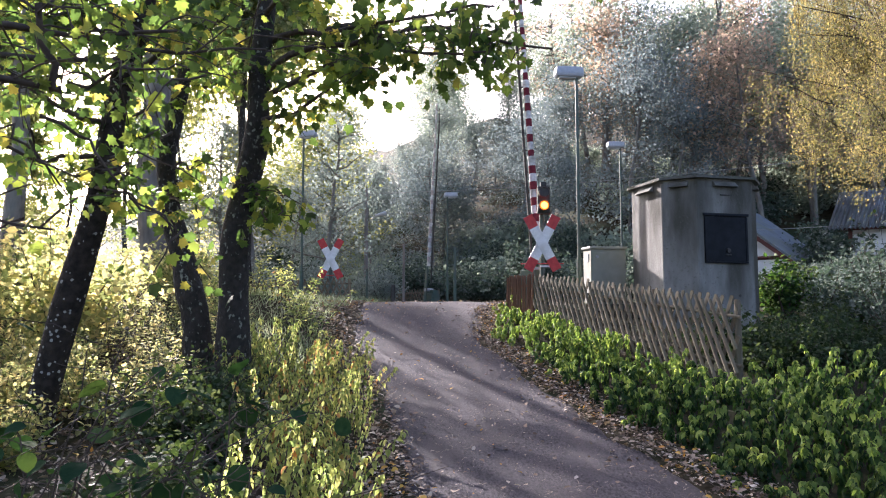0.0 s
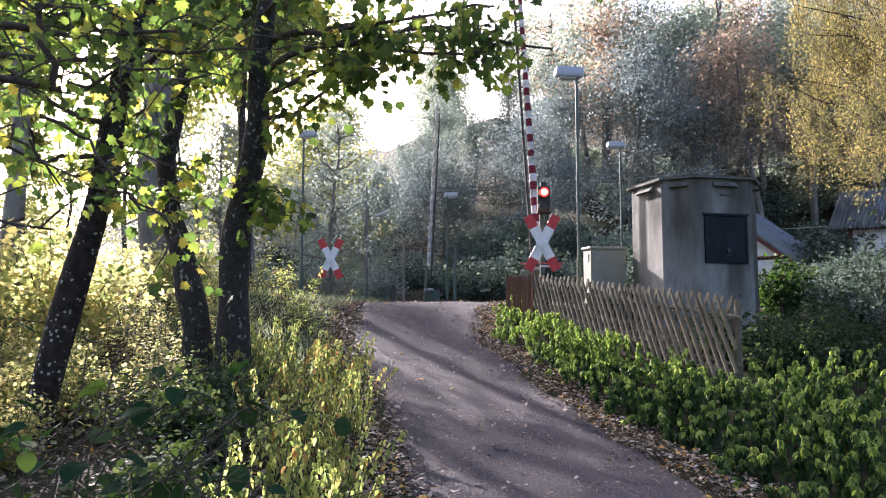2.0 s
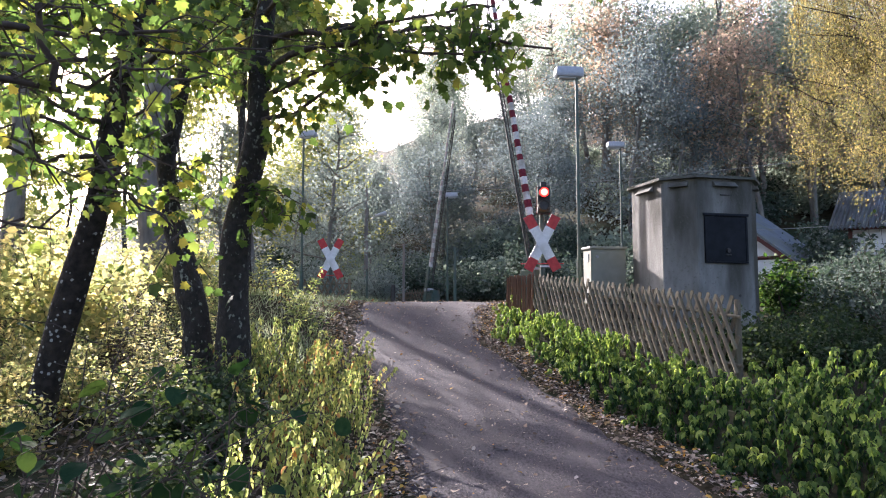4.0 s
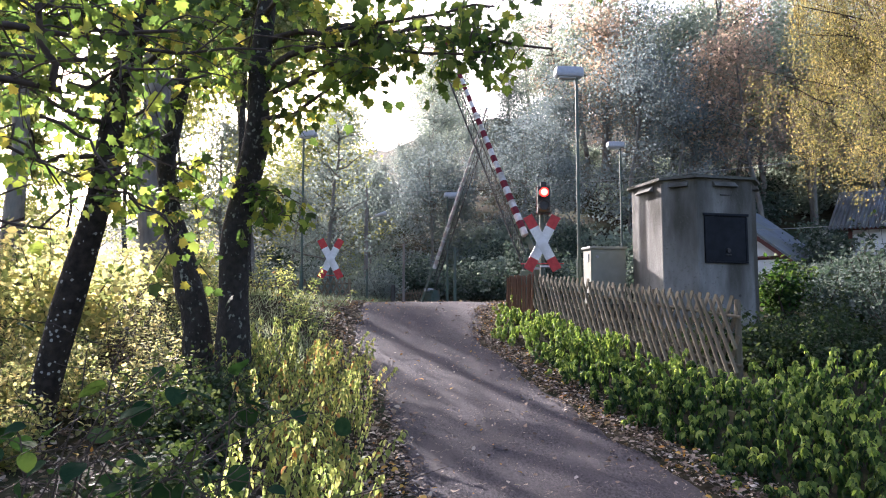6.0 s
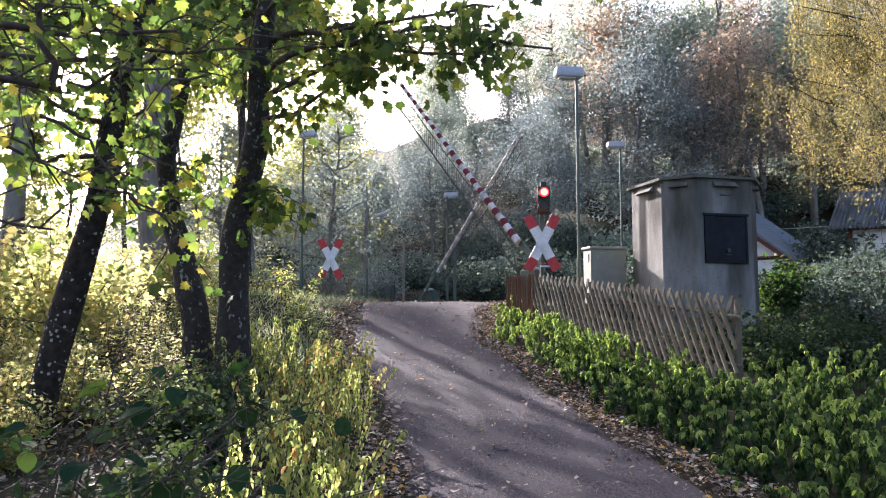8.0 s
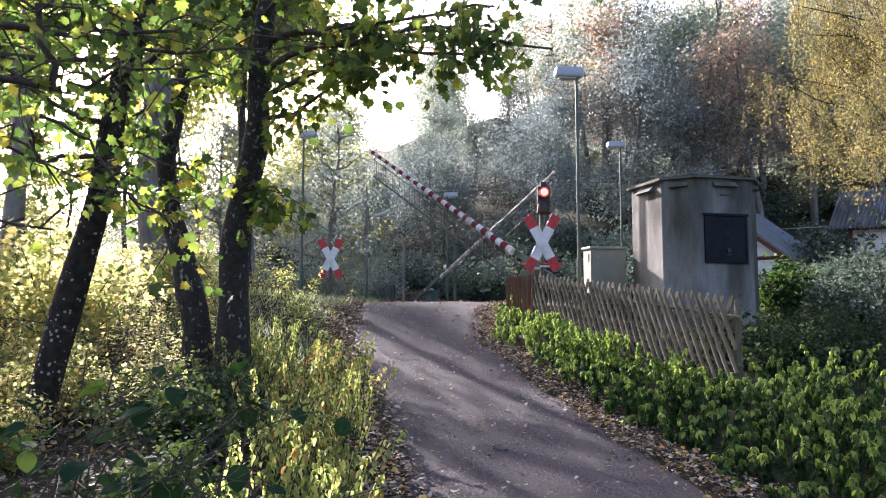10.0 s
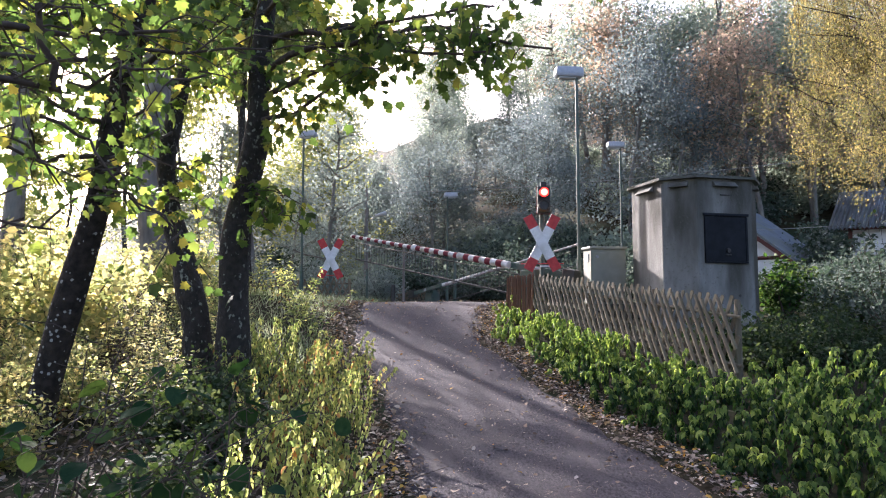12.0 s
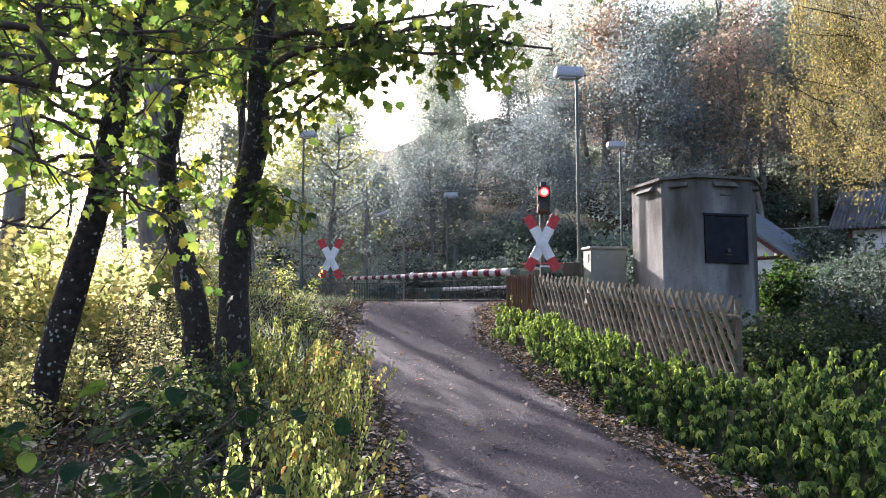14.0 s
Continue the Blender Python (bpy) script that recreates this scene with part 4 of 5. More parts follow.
# ---------------------------------------------------------------- crossing signs and signal
def cross_sign(at, label, post_height, centre):
    root = thing("crossing_sign", at, label, "crossing sign", "crossing signs")
    part("post", rod((0, 0, -0.3), (0, 0, post_height), 0.045, 0.045, 14), GREEN_STEEL, root)
    for k, tilt in enumerate((28, -28)):
        arm = part("arm", box(0.195, 0.012, 0.69, (0, 0, -0.345), 0.004), WHITE, root, at=pose(0, -0.075 - 0.016 * k, centre, 0, tilt, 0))
        for s in (1, -1):
            part("arm_end", box(0.195, 0.012, 0.26, (0, 0, 0.347 if s > 0 else -0.607), 0.004), RED, arm, "red painted end")
    part("bracket", box(0.12, 0.03, 0.08, (0, -0.052, centre - 0.04), 0.004), GREY_STEEL, root)
    return root


near_sign = cross_sign(pose(1.97, 13.8, 1.6, 0, 0, -3), "red and white crossing sign on a green post with signal lights", 2.30, 1.28)
far_sign = cross_sign(pose(-3.14, 19.4, 1.7, 0, 0, 4), "red and white crossing sign on a green post beside the fence", 1.55, 1.26)
part("warning_bar", rod((-0.42, -0.06, 0.87), (0.42, -0.06, 0.87), 0.012, 0.012, 8), RED, near_sign, "thin red horizontal bar")
part("warning_bar_white", box(0.30, 0.012, 0.035, (0.10, -0.065, 0.80), 0.003), WHITE, near_sign, "small white plate")
part("warning_bar", rod((-0.36, -0.06, 0.80), (0.36, -0.06, 0.80), 0.01, 0.01, 8), RED, far_sign, "thin red horizontal bar")


def signal_head(at):
    root = thing("traffic_signal", at, "black two-lamp traffic signal with red above amber", "traffic signal")
    housing = bmesh.new()
    box(0.25, 0.16, 0.53, (0, 0.06, -0.265), 0.02, housing)
    box(0.08, 0.08, 0.06, (0, 0.16, -0.1), 0.0, housing)
    part("housing", housing, BLACK, root)
    part("cap", box(0.12, 0.10, 0.09, (0, 0.06, 0.268), 0.01), BLACK, root)
    part("backplate", box(0.27, 0.012, 0.55, (0, 0.146, -0.275), 0.004), BOOM_RED, root)
    discs = []
    for z, light, core in ((0.13, RED_LIGHT, RED_CORE), (-0.13, AMBER_LIGHT, AMBER_CORE)):
        own = bmesh.new()
        n = 20
        for k in range(n):
            a0, a1 = (radians(-35 + 250 * (k + j) / n) for j in (0, 1))
            v = [own.verts.new((r * math.cos(a), d, z + r * math.sin(a))) for r, a, d in ((0.108, a0, -0.02), (0.108, a1, -0.02), (0.108, a1, -0.17), (0.108, a0, -0.17))]
            own.faces.new(v)
        bmesh.ops.remove_doubles(own, verts=own.verts, dist=0.0005)
        bmesh.ops.solidify(own, geom=own.faces[:], thickness=0.006)
        part("visor", own, BLACK, root, "black half-round visor")
        disc = part("lamp_disc", rod((0, 0.002, 0), (0, -0.004, 0), 0.098, 0.098, 24), BLACK, root, "black disc behind the signal lens", at=pose(0, -0.125, z))
        part("lit_face", rod((0, -0.0045, 0), (0, -0.012, 0), 0.092, 0.08, 24), light, disc)
        part("lit_core", rod((0, -0.0125, 0), (0, -0.018, 0), 0.068, 0.045, 20), core, disc)
        discs.append(disc)
    return discs


red_disc, amber_disc = signal_head(pose(1.97, 13.8, 1.6, 0, 0, -3) @ pose(0.03, -0.19, 2.13))


# ---------------------------------------------------------------- barriers
BANDS, REACH, ARM = 34, 6.7, 0.85
DROP = 0.45


def barrier(at, label, height, rods, red, thick=0.080):
    """A barrier: post with drive box, boom with bands, tail weight and a curtain of hanging rods. x runs along the lowered boom."""
    root = thing("level_crossing_barrier", at, label, "barrier", "barriers of the crossing")
    part("pedestal", box(0.34, 0.42, height + 0.12, (0.02, 0.24, -0.25), 0.015), GREEN_STEEL, root)
    part("drive_box", box(0.40, 0.28, 0.42, (0, 0.24, height - 0.42), 0.02), GREEN_STEEL, root)
    part("pivot", rod((0, -0.12, height), (0, 0.26, height), 0.06, 0.06, 16), GREY_STEEL, root)
    arm = box(ARM + 0.75, 0.05, 0.13, (ARM / 2 - 0.375, -0.075, -0.065), 0.01)
    boom = part("boom", arm, GREEN_STEEL, root, "green steel carrier arm with red and white bands", at=pose(0, 0, height))
    part("tail_weight", box(0.30, 0.22, 0.26, (-0.78, -0.04, -0.13), 0.015), DARK_WIRE, boom)
    step = (REACH - ARM) / BANDS
    for k in range(BANDS):
        s0, s1 = ARM + k * step, ARM + (k + 1) * step
        r = thick - 0.0004 * k - 0.010 * (k > 8) - 0.010 * (k > 18)
        part("band", rod((s0, 0, 0), (s1, 0, 0), r, r, 16), (red if k % 2 else BOOM_WHITE), boom, smooth=False)
    for s in (2.4, 4.05):
        part("joint_collar", rod((s - 0.03, 0, 0), (s + 0.03, 0, 0), thick + 0.008, thick + 0.008, 16), BOOM_WHITE, boom)
    part("boom_tip", rod((REACH, 0, 0), (REACH + 0.09, 0, 0), thick * 0.85, thick * 0.6, 14, bevel=0.012), BOOM_WHITE, boom, "pale rounded end cap")
    part("hanger_wire", rod((0.5, 0, -0.16), (REACH - 0.1, 0, -0.15), 0.012, 0.012, 6), DARK_WIRE, boom, "dark wire under the boom")
    for s in (1.2, 2.6, 4.0, 5.4, 6.5):
        part("hanger_clip", box(0.02, 0.02, 0.12, (s, 0, -0.17)), DARK_WIRE, boom)
    rail = part("lower_rail", rod((0.6, 0, 0), (REACH - 0.15, 0, 0), 0.02, 0.02, 8), DARK_WIRE, boom, "dark lower rail of the hanging grille")
    stick = rod((0, 0, 0), (0, 0, -DROP), 0.006, 0.006, 5)
    first, hung = None, []
    for k in range(rods):
        s = 0.65 + (REACH - 0.85) * k / (rods - 1)
        if first is None:
            first = ob = part("grille_rod", stick, DARK_WIRE, boom)
        else:
            ob = new("grille_rod", first.data)
            ob.parent = boom
        hung.append((ob, s))
    return boom, rail, hung, height


near_barrier = barrier(pose(2.0, 14.4, 1.55, 0, 0, 133), "red and white level crossing barrier beside the signal", 0.82, 52, BOOM_RED)
far_barrier = barrier(pose(-0.57, 25.1, 1.74, 0, 0, -47), "red and white level crossing barrier beyond the track", 0.50, 40, BOOM_PINK_GREY, 0.066)


# ---------------------------------------------------------------- street lamps, poles and wires
def street_lamp(at, height, head, label, group="box-headed street lamps"):
    root = thing("street_lamp", at, label, "street lamp", group)
    part("pole", rod((0, 0, 0.9), (0, 0, height - 0.02), 0.038, 0.03, 12), GREEN_STEEL, root)
    part("pole_base", rod((0, 0, -0.3), (0, 0, 0.9), 0.06, 0.056, 12), GREEN_STEEL, root)
    bm = bmesh.new()
    w, d, h = head, head * 0.42, head * 0.28
    lo = [(-w * 0.78, -d / 2), (w * 0.22, -d / 2), (w * 0.22, d / 2), (-w * 0.78, d / 2)]
    v0 = [bm.verts.new((x * 0.93, y * 0.85, height - h * 0.25)) for x, y in lo]
    v1 = [bm.verts.new((x, y, height + h * 0.12)) for x, y in lo]
    v2 = [bm.verts.new((x * 0.95, y * 0.9, height + h)) for x, y in lo]
    for a, b in ((v0, v1), (v1, v2)):
        for k in range(4):
            bm.faces.new((a[k], a[(k + 1) % 4], b[(k + 1) % 4], b[k]))
    bm.faces.new(v0[::-1])
    bm.faces.new(v2)
    bmesh.ops.bevel(bm, geom=bm.edges[:], offset=0.012, segments=1, affect="EDGES")
    hd = part("lamp_head", bm, LAMP_SHELL, root, "pale grey box-shaped lamp head")
    part("diffuser", box(w * 0.6, d * 0.6, 0.03, (-w * 0.34, 0, height - h * 0.25 - 0.032), 0.008), LAMP_LENS, hd)
    return root


street_lamp(pose(2.75, 14.0, 1.65, 0, 0, 6), 4.72, 0.58, "green street lamp with a box-shaped head beside the cabinet")
street_lamp(pose(5.43, 21.0, 1.9, 0, 0, 4), 4.62, 0.52, "green street lamp with a box-shaped head behind the hut")
street_lamp(pose(-3.87, 19.0, 1.7, 0, 0, 160), 4.64, 0.5, "green street lamp with a box-shaped head behind the lattice fence")
street_lamp(pose(0.16, 26.0, 1.74, 0, 0, 185), 4.05, 0.5, "green street lamp with a box-shaped head beyond the track")


def wooden_pole():
    root = thing("utility_pole", pose(-3.77, 34.0, 1.4), "tall wooden utility pole with a curved lamp arm", "pole")
    part("pole", rod((0, 0, -0.2), (0, 0, 6.1), 0.12, 0.085, 12), POLE_WOOD, root)
    pts = [(0, 0, 4.2), (0.15, 0, 4.45), (0.35, 0, 4.65), (0.5, 0, 4.72)]
    for p, q in zip(pts, pts[1:]):
        part("lamp_arm", rod(p, q, 0.025, 0.025, 8), GREY_STEEL, root)
    part("lamp_head", rod((0.42, 0, 4.72), (0.98, 0, 4.86), 0.06, 0.11, 10, bevel=0.02), LAMP_LENS, root, "pale oblong lamp head")


wooden_pole()


def simple_post(name, at, height, r, mat, label, category):
    root = thing(name, at, label, category)
    part("shaft", rod((0, 0, -0.2), (0, 0, height), r, r * 0.92, 10, bevel=0.008), mat, root)
    part("cap", rod((0, 0, height), (0, 0, height + 0.03), r * 1.15, r * 0.8, 10), mat, root)


simple_post("signal_post", pose(-1.5, 26.5, 1.7), 2.3, 0.05, POLE_WOOD, "slim grey post beside the track", "post")
simple_post("bollard", pose(-1.72, 24.0, 1.74), 0.62, 0.075, BLACK, "short dark bollard beside the track", "bollard")
simple_post("steel_post", pose(-2.68, 24.5, 1.74), 1.2, 0.04, GREEN_STEEL, "green steel post beside the track", "post")
simple_post("steel_post", pose(0.42, 24.8, 1.74), 2.0, 0.06, GREEN_STEEL, "green steel post beside the far barrier", "post")


def wire(name, p, q, sag, r, label):
    bm = bmesh.new()
    p, q = Vector(p), Vector(q)
    pts = [p.lerp(q, k / 14) - Vector((0, 0, sag * 4 * (k / 14) * (1 - k / 14))) for k in range(15)]
    for a, b in zip(pts, pts[1:]):
        rod(a, b, r, r, 6, bm)
    tagged(part(name, bm, RUBBER), label, "cable")


wire("overhead_cable", (-3.77, 34.0, 7.22), (15.2, 26.2, 7.35), 0.25, 0.014, "pale overhead cable across the line")
wire("overhead_cable", (8.6, 30.0, 5.0), (15.2, 26.0, 4.7), 0.12, 0.012, "thin overhead cable to the houses")


# ---------------------------------------------------------------- fences
def lattice_fence(name, p, q, height, spacing, mat, label, lean=0.42, r=0.024, posts=3):
    """Crossed half-round laths on two rails between p and q (their foot points)."""
    p, q = Vector(p), Vector(q)
    flat = Vector((q.x - p.x, q.y - p.y, 0))
    length = flat.length
    m = Matrix.Translation(p) @ pose(0, 0, 0, 0, 0, math.degrees(math.atan2(flat.y, flat.x)))
    rise = (q.z - p.z) / length
    root = thing(name, m, label, "fence", "fences beside the crossing")
    r0 = random.Random(int(length * 100))

    def lath(bm_h):
        bm = bmesh.new()
        ring = [(r * math.cos(a), -r * math.sin(a)) for a in [radians(v) for v in (0, 45, 90, 135, 180)]]
        lo = [bm.verts.new((x, y, 0)) for x, y in ring]
        hi = [bm.verts.new((x, y, bm_h)) for x, y in ring]
        tip = [bm.verts.new((x * 0.7, y * 0.7, bm_h + 0.012)) for x, y in ring]
        for a, b in ((lo, hi), (hi, tip)):
            for k in range(5):
                bm.faces.new((a[k], a[(k + 1) % 5], b[(k + 1) % 5], b[k]))
        bm.faces.new(tip)
        bm.faces.new(lo[::-1])
        return bm

    shared = [None, None]
    long = height / math.cos(lean)
    n = int((length + height * math.tan(lean)) / spacing)
    for layer, sign in ((0, -1), (1, 1)):
        for k in range(n):
            s = k * spacing - (height * math.tan(lean) if sign > 0 else 0)
            s += r0.uniform(-0.012, 0.012)
            a, b = s, s + sign * height * math.tan(lean)
            if max(a, b) < 0.1 or min(a, b) > length - 0.1:
                continue
            lo, hi = 0.0, 1.0
            for end in (0.0, length):
                u = (end - a) / (b - a)
                if 0 < u < 1:
                    lo, hi = (u, hi) if (a < 0) == (end == 0.0) and (a < 0 or a > length) else (lo, u)
            if hi - lo < 0.12:
                continue
            cut = hi - lo < 1.0
            z0 = lo * height
            a = a + lo * (b - a)
            mm = pose(a, -0.03 if layer == 0 else 0.03, rise * a + z0 + r0.uniform(-0.02, 0.02), 0, math.degrees(sign * lean) + r0.uniform(-1.2, 1.2), 0) @ pose(0, 0, 0, 0, 0, 0 if layer == 0 else 180)
            if cut:
                part("lath", lath((long - 0.05 * layer) * (hi - lo)), mat, root, at=mm)
            elif shared[layer] is None:
                ob = part("lath", lath(long - 0.05 * layer), mat, root, at=mm)
                shared[layer] = ob.data
            else:
                ob = new("lath", shared[layer])
                ob.parent, ob.matrix_basis = root, mm
    for h in (height * 0.22, height * 0.78):
        part("rail", rod((0, 0, h), (length + 0.06, 0, h + rise * length), 0.022, 0.02, 8), mat, root)
    for k in range(posts):
        s = 0.15 + (length - 0.21) * k / (posts - 1)
        part("post", rod((s, 0.07, rise * s - 0.4), (s, 0.07, rise * s + height * 0.98), 0.042, 0.04, 10, bevel=0.01), mat, root)
    return root


lattice_fence("lattice_fence", (1.72, 13.0, 1.17), (3.60, 8.55, 0.66), 1.06, 0.14, FENCE_WOOD, "weathered crossed-lath wooden fence above the nettles", 0.4243, 0.027, 4)
lattice_fence("lattice_fence", (-7.0, 20.6, 1.66), (-2.5, 18.7, 1.74), 0.66, 0.19, FENCE_WOOD, "weathered crossed-lath wooden fence beside the far crossing sign", 0.5, 0.026, 4)
lattice_fence("lattice_fence", (-2.0, 30.0, 1.72), (-0.2, 27.5, 1.72), 0.62, 0.2, FENCE_WOOD, "pale low lattice fence beyond the track", 0.5, 0.026, 2)


def picket_fence():
    p, q = Vector((1.30, 14.15, 1.30)), Vector((1.68, 13.05, 1.30))
    d = q - p
    root = thing("picket_fence", Matrix.Translation(p) @ pose(0, 0, 0, 0, 0, math.degrees(math.atan2(d.y, d.x))), "short brown upright picket fence at the barrier", "fence", "fences beside the crossing")
    r0 = random.Random(4)
    n = 21
    for k in range(n):
        part("picket", rod((0, 0, 0), (0, 0, 0.93 + r0.uniform(-0.03, 0.02)), 0.021, 0.018, 7, bevel=0.005), BROWN_WOOD, root, at=pose(d.length * k / (n - 1), r0.uniform(-0.01, 0.01), 0, r0.uniform(-2, 2), 4 + r0.uniform(-2, 2), 0))
    for h in (0.25, 0.72):
        part("rail", rod((0, 0.045, h), (d.length, 0.045, h), 0.025, 0.025, 8), BROWN_WOOD, root)


picket_fence()


# ---------------------------------------------------------------- houses on the slope's foot
def timbered_house():
    at = pose(12.95, 30.5, 2.28, 0, 0, -46)
    root = thing("timbered_house", at, "white half-timbered house with a steep slate roof", "house")
    w, l, h, top = 2.75, 2.0, 1.35, 3.55
    bm = bmesh.new()
    v = [bm.verts.new(c) for c in ((-w, -l, -1.5), (w, -l, -1.5), (w, -l, h), (0, -l, top), (-w, -l, h), (-w, l, -1.5), (w, l, -1.5), (w, l, h), (0, l, top), (-w, l, h))]
    for q in ((0, 1, 2, 3, 4), (9, 8, 7, 6, 5), (1, 6, 7, 2), (5, 0, 4, 9), (2, 7, 8, 3), (9, 4, 3, 8)):
        bm.faces.new([v[k] for k in q])
    part("wall", bm, PLASTER, root)
    slope = math.degrees(math.atan2(top - h, w))
    run = math.hypot(w, top - h) + 0.5
    for s in (1, -1):
        part("roof", box(run, 2 * l + 0.6, 0.09, (s * (run / 2), 0, 0.04), 0.01), SLATE, root, at=pose(0, 0, top + 0.02, 0, s * slope, 0))
        part("verge_board", box(run, 0.05, 0.16, (s * (run / 2), 0, -0.12), 0.008), TIMBER, root, at=pose(0, -l - 0.32, top + 0.02, 0, s * slope, 0))
    for x0, z0, x1, z1 in ((-w, h - 0.05, w, h - 0.05), (-w, 0.2, w, 0.2), (0, -1, 0, top - 0.2), (-1.4, -1, -1.4, 2.3), (1.4, -1, 1.4, 2.3), (-w + 0.1, -1, -w + 0.1, 0.9), (w - 0.1, -1, w - 0.1, 0.9)):
        part("timber_beam", rod((x0, -l - 0.012, z0), (x1, -l - 0.012, z1), 0.075, 0.075, 4), TIMBER, root)


timbered_house()


def shed():
    at = pose(17.3, 26.6, 2.62, 0, 0, -30)
    root = thing("shed", at, "small white shed with a blue-grey corrugated roof", "shed")
    part("wall", box(3.4, 2.6, 3.6, (0.3, 0, -1.6), 0.02), PLASTER, root)
    part("corner_board", box(0.14, 0.14, 3.6, (-1.42, -1.32, -1.6), 0.01), TIMBER, root)
    bm = bmesh.new()
    n = 180
    rows = []
    for k in range(n + 1):
        x = -1.85 + 4.2 * k / n
        w = 0.04 * math.cos(k / n * 30 * 2 * math.pi)
        rows.append([bm.verts.new((x - 0.30 + 0.47 * j, -1.7 + 2.0 * j, 1.93 + w + 1.72 * j)) for j in (0, 1)])
    for a, b in zip(rows, rows[1:]):
        bm.faces.new((a[0], b[0], b[1], a[1]))
    bmesh.ops.solidify(bm, geom=bm.faces[:], thickness=0.012)
    part("roof", bm, TIN, root, smooth=True)
    part("eaves_board", box(3.9, 0.04, 0.14, (0.25, -1.5, 1.88), 0.008), TIMBER, root)


shed()


# ---------------------------------------------------------------- birch and near twigs
def birch():
    rng = np.random.default_rng(51)
    root = thing("birch_tree", pose(11.3, 16.8, float(ground_z(11.3, 16.8))), "birch with hanging golden autumn foliage", "tree")
    tub = Tubes(9)
    spine = wander(rng, (0, 0, -0.2), (0.5, 0.2, 11), 12, 0.06)
    tub.add(spine, np.linspace(0.17, 0.04, 12))
    child(tub.build("trunk", BIRCH_BARK), root)
    at = []
    for b in range(72):
        tub = Tubes(5)
        u = rng.uniform(0.30, 0.98)
        base = along(spine, np.array([u]))[0]
        a = rng.random() * 6.28
        reach = (4.7 - 2.5 * u) * rng.uniform(0.6, 1.1)
        tip = base + (math.cos(a) * reach, math.sin(a) * reach, 0.9 * reach * rng.uniform(0.2, 0.9))
        limb = wander(rng, base, tip, 7, 0.05, -0.15)
        tub.add(limb, np.linspace(0.035, 0.008, 7))
        for s in range(24):
            p = along(limb, np.array([rng.uniform(0.3, 1)]))[0] + rng.normal(size=3) * 0.1
            drop = rng.uniform(0.5, 1.7)
            q = p + (rng.normal() * 0.25, rng.normal() * 0.25, -drop)
            string = wander(rng, p, q, 5, 0.03)
            tub.add(string, np.linspace(0.006, 0.003, 5))
            m = int(drop * 62)
            at.append(along(string, rng.random(m)) + rng.normal(size=(m, 3)) * 0.09)
        child(tub.build("branch", TWIG), root)
    at = np.concatenate(at)
    v, f = leaf_arrays("quad", at, rand_dirs(rng, len(at), 0.7, -0.8), rand_dirs(rng, len(at)), rng.uniform(0.032, 0.062, len(at)))
    child(mesh_object("crown", v, f, BIRCH), root)


birch()


def twig_bush(name, seed, base, tips, leaves, size, label, kind="oval", mat=None, r=0.006):
    rng = np.random.default_rng(seed)
    root = thing(name, Matrix.Translation(base), label, "bush")
    at, out = [], []
    b = np.array(base)
    for tip in tips:
        tub = Tubes(6)
        line = wander(rng, (0, 0, -0.05), np.array(tip) - b, 12, 0.02, -0.08)
        tub.add(line, np.linspace(r, r * 0.35, 12))
        for k in range(7):
            p = along(line, np.array([rng.uniform(0.4, 1.0)]))[0]
            q = p + rng.normal(size=3) * (0.22, 0.22, 0.14)
            tub.add(wander(rng, p, q, 5, 0.012), np.linspace(r * 0.4, r * 0.2, 5))
            for _ in range(leaves):
                at.append(along(np.array([p, q]), np.array([rng.uniform(0.4, 1)]))[0])
                out.append(rng.normal(size=3) * (1, 1, 0.4) + (0, 0, -0.3))
        child(tub.build("stem", TWIG), root)
    if at:
        v, f = leaf_arrays(kind, np.array(at), np.array(out), np.tile((0, 0, 1.0), (len(at), 1)) + rng.normal(size=(len(at), 3)) * 0.3, rng.uniform(size[0], size[1], len(at)))
        child(mesh_object("foliage", v, f, mat or NEAR_LEAF), root)
    return root


for base, tips in (((-1.5, 2.5, 0.2), [(-1.17, 2.6, 1.52), (-1.32, 2.6, 1.44), (-1.02, 2.6, 1.25), (-1.6, 2.6, 1.2)]), ((-0.95, 2.45, 0.15), [(-0.75, 2.6, 1.36), (-0.64, 2.6, 1.14), (-0.88, 2.5, 1.18), (-1.1, 2.5, 1.0), (-0.8, 2.4, 0.92)]), ((-1.75, 2.7, 0.2), [(-1.7, 2.6, 1.22), (-1.4, 2.7, 0.8), (-1.2, 2.8, 0.7)]), ((-1.95, 2.4, 0.3), [(-0.7, 2.7, 1.0), (-0.55, 2.8, 1.18), (-1.0, 2.5, 1.38), (-0.85, 2.6, 0.8)])):
    twig_bush("hazel_bush", 61 + len(bpy.data.objects) % 7, base, tips, 1, (0.06, 0.105), "dark broad-leaved hazel with thin twigs beside the lane", "broad")
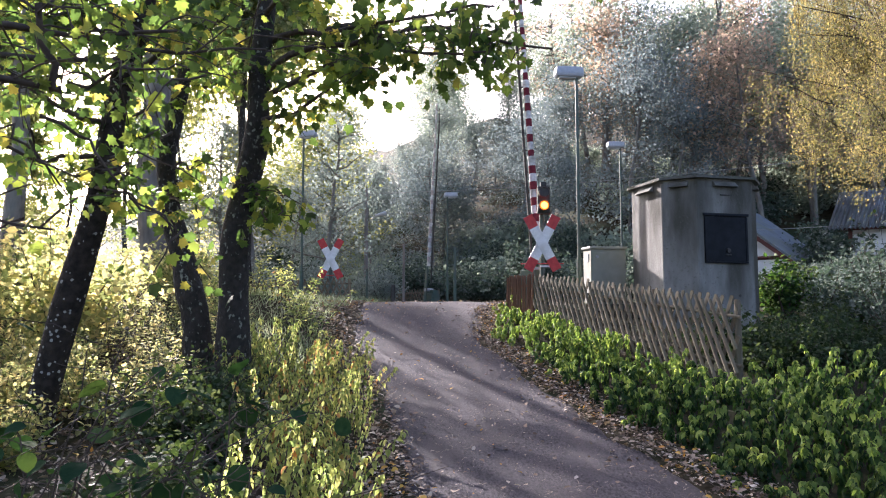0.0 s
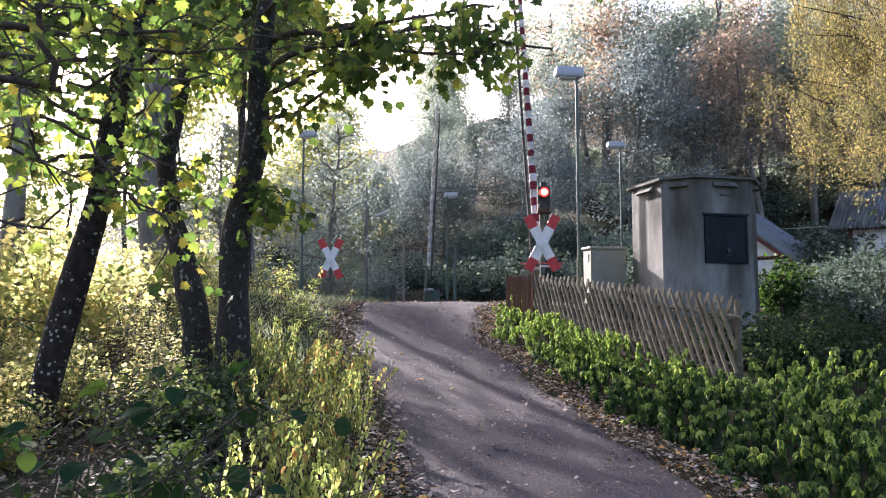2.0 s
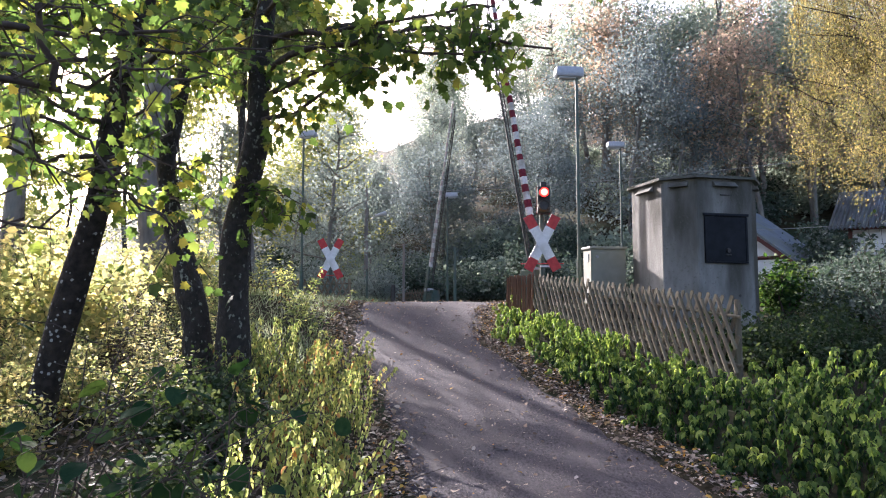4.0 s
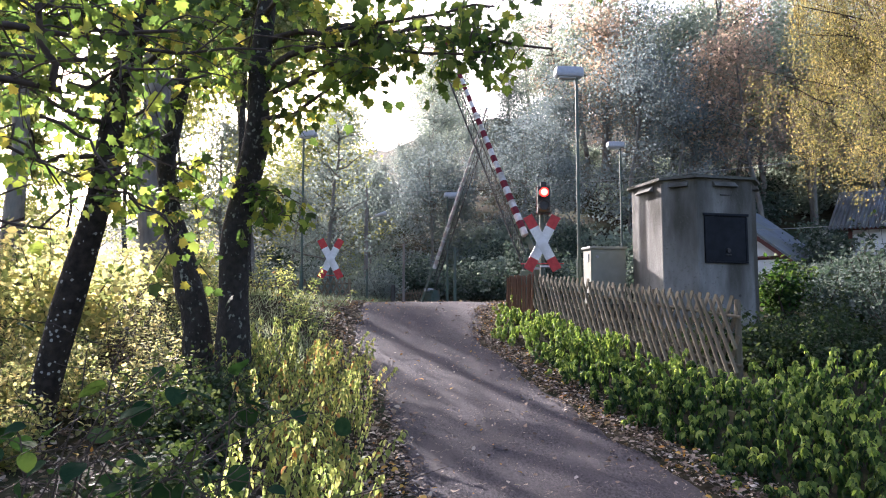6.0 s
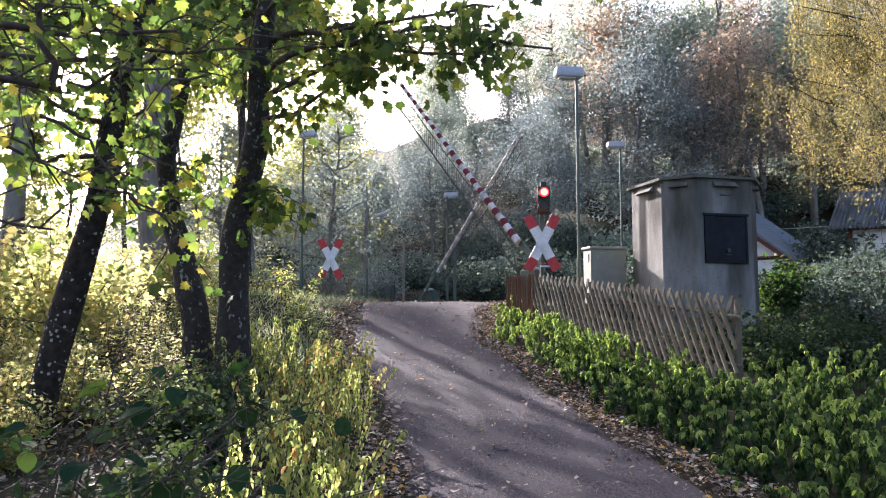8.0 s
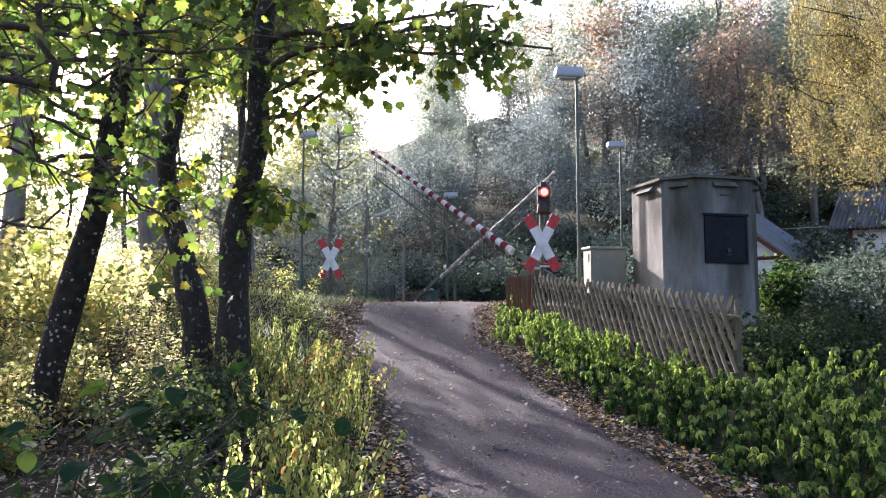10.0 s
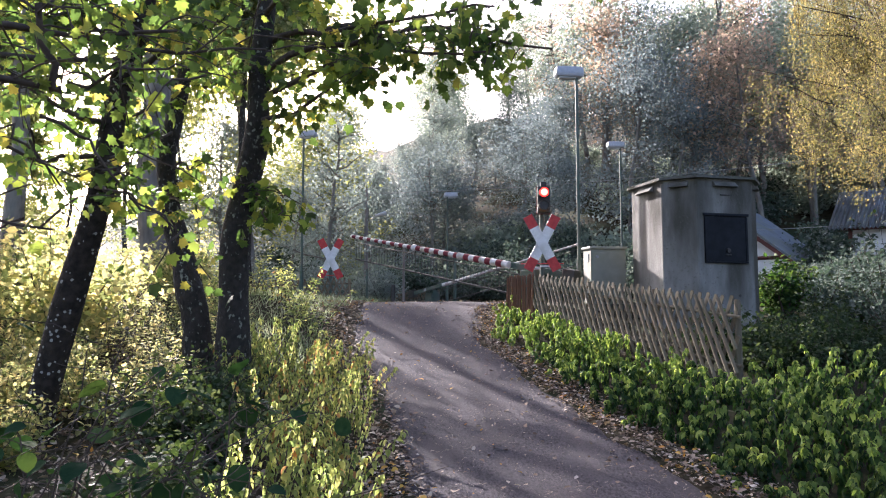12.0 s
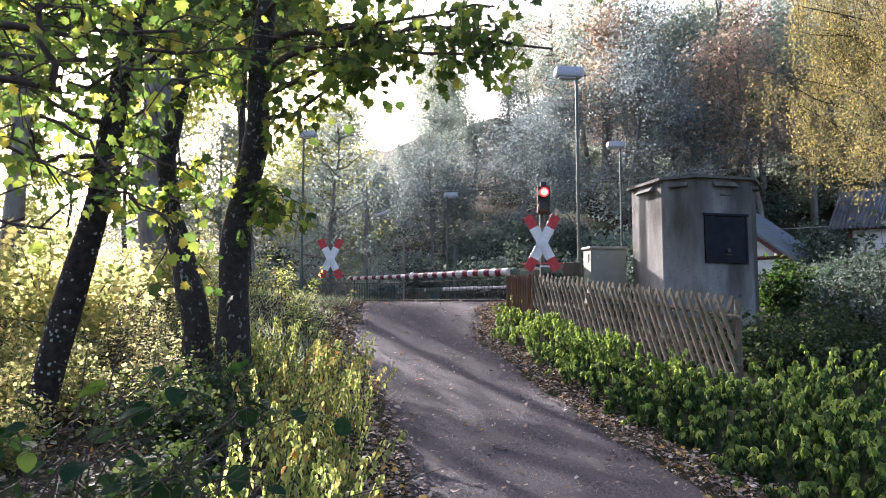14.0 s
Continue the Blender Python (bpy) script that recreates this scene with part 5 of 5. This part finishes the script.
for base, tips in (((-1.2, 2.3, 0.1), [(-2.0, 2.7, 1.05), (-1.75, 2.6, 1.3), (-2.1, 2.6, 0.75), (-1.5, 2.5, 0.95), (-1.85, 2.4, 0.55), (-0.7, 2.6, 0.75), (-0.5, 2.5, 0.9)]), ((-1.8, 2.9, 0.15), [(-1.0, 3.0, 1.0), (-0.75, 3.0, 1.2), (-1.25, 2.9, 1.35), (-0.8, 2.8, 0.7), (-2.2, 3.0, 1.2), (-1.05, 2.7, 0.55), (-2.4, 3.1, 0.8)])):
    twig_bush("bare_shrub", 71 + int(-base[0] * 10), base, tips, 0, (0.05, 0.08), "leafless dark arching twigs of a shrub beside the lane", r=0.0065)
twig_bush("bare_bush", 62, (6.15, 9.6, 1.0), [(6.05, 9.6, 3.05), (5.6, 9.6, 2.7), (5.85, 9.5, 2.9), (5.65, 9.6, 2.2), (6.3, 9.6, 2.9), (5.9, 9.4, 2.4), (6.2, 9.4, 2.6), (5.5, 9.5, 1.9)], 4, (0.04, 0.075), "sparse dark twiggy bush beside the nettles", mat=SHADE_GREEN)


# ---------------------------------------------------------------- motion
def motions():
    angles = [(0.0, 85.6), (2.7, 85.6), (3.2, 84.1), (4.2, 76.8), (5.3, 68.5), (5.8, 65.0), (6.5, 60.2), (7.0, 56.4), (7.6, 51.6), (8.2, 46.2), (9.2, 37.8), (10.3, 28.1),
              (11.0, 21.0), (11.5, 15.7), (12.0, 10.3), (12.5, 4.9), (12.9, 0.8), (13.1, 0.3), (14.0, 0.3)]
    for boom, rail, hung, height in (near_barrier, far_barrier):
        walk(boom, [(t, pose(0, 0, height, 0, -a, 0)) for t, a in angles])
        walk(rail, [(t, pose(-DROP * math.sin(radians(a)), 0, -0.155 - DROP * math.cos(radians(a)))) for t, a in angles])
        for ob, s in hung:
            walk(ob, [(t, pose(s, 0, -0.155, 0, a, 0)) for t, a in angles])
    walk(amber_disc, [(t, pose(0, -0.125, -0.13, 0, 0, a)) for t, a in ((0.0, 0), (0.26, 0), (0.30, 60), (0.34, 120), (0.38, 180), (14.0, 180))])
    walk(red_disc, [(t, pose(0, -0.125, 0.13, 0, 0, a)) for t, a in ((0.0, 180), (0.42, 180), (0.45, 240), (0.48, 300), (0.51, 360), (14.0, 360))])


motions()
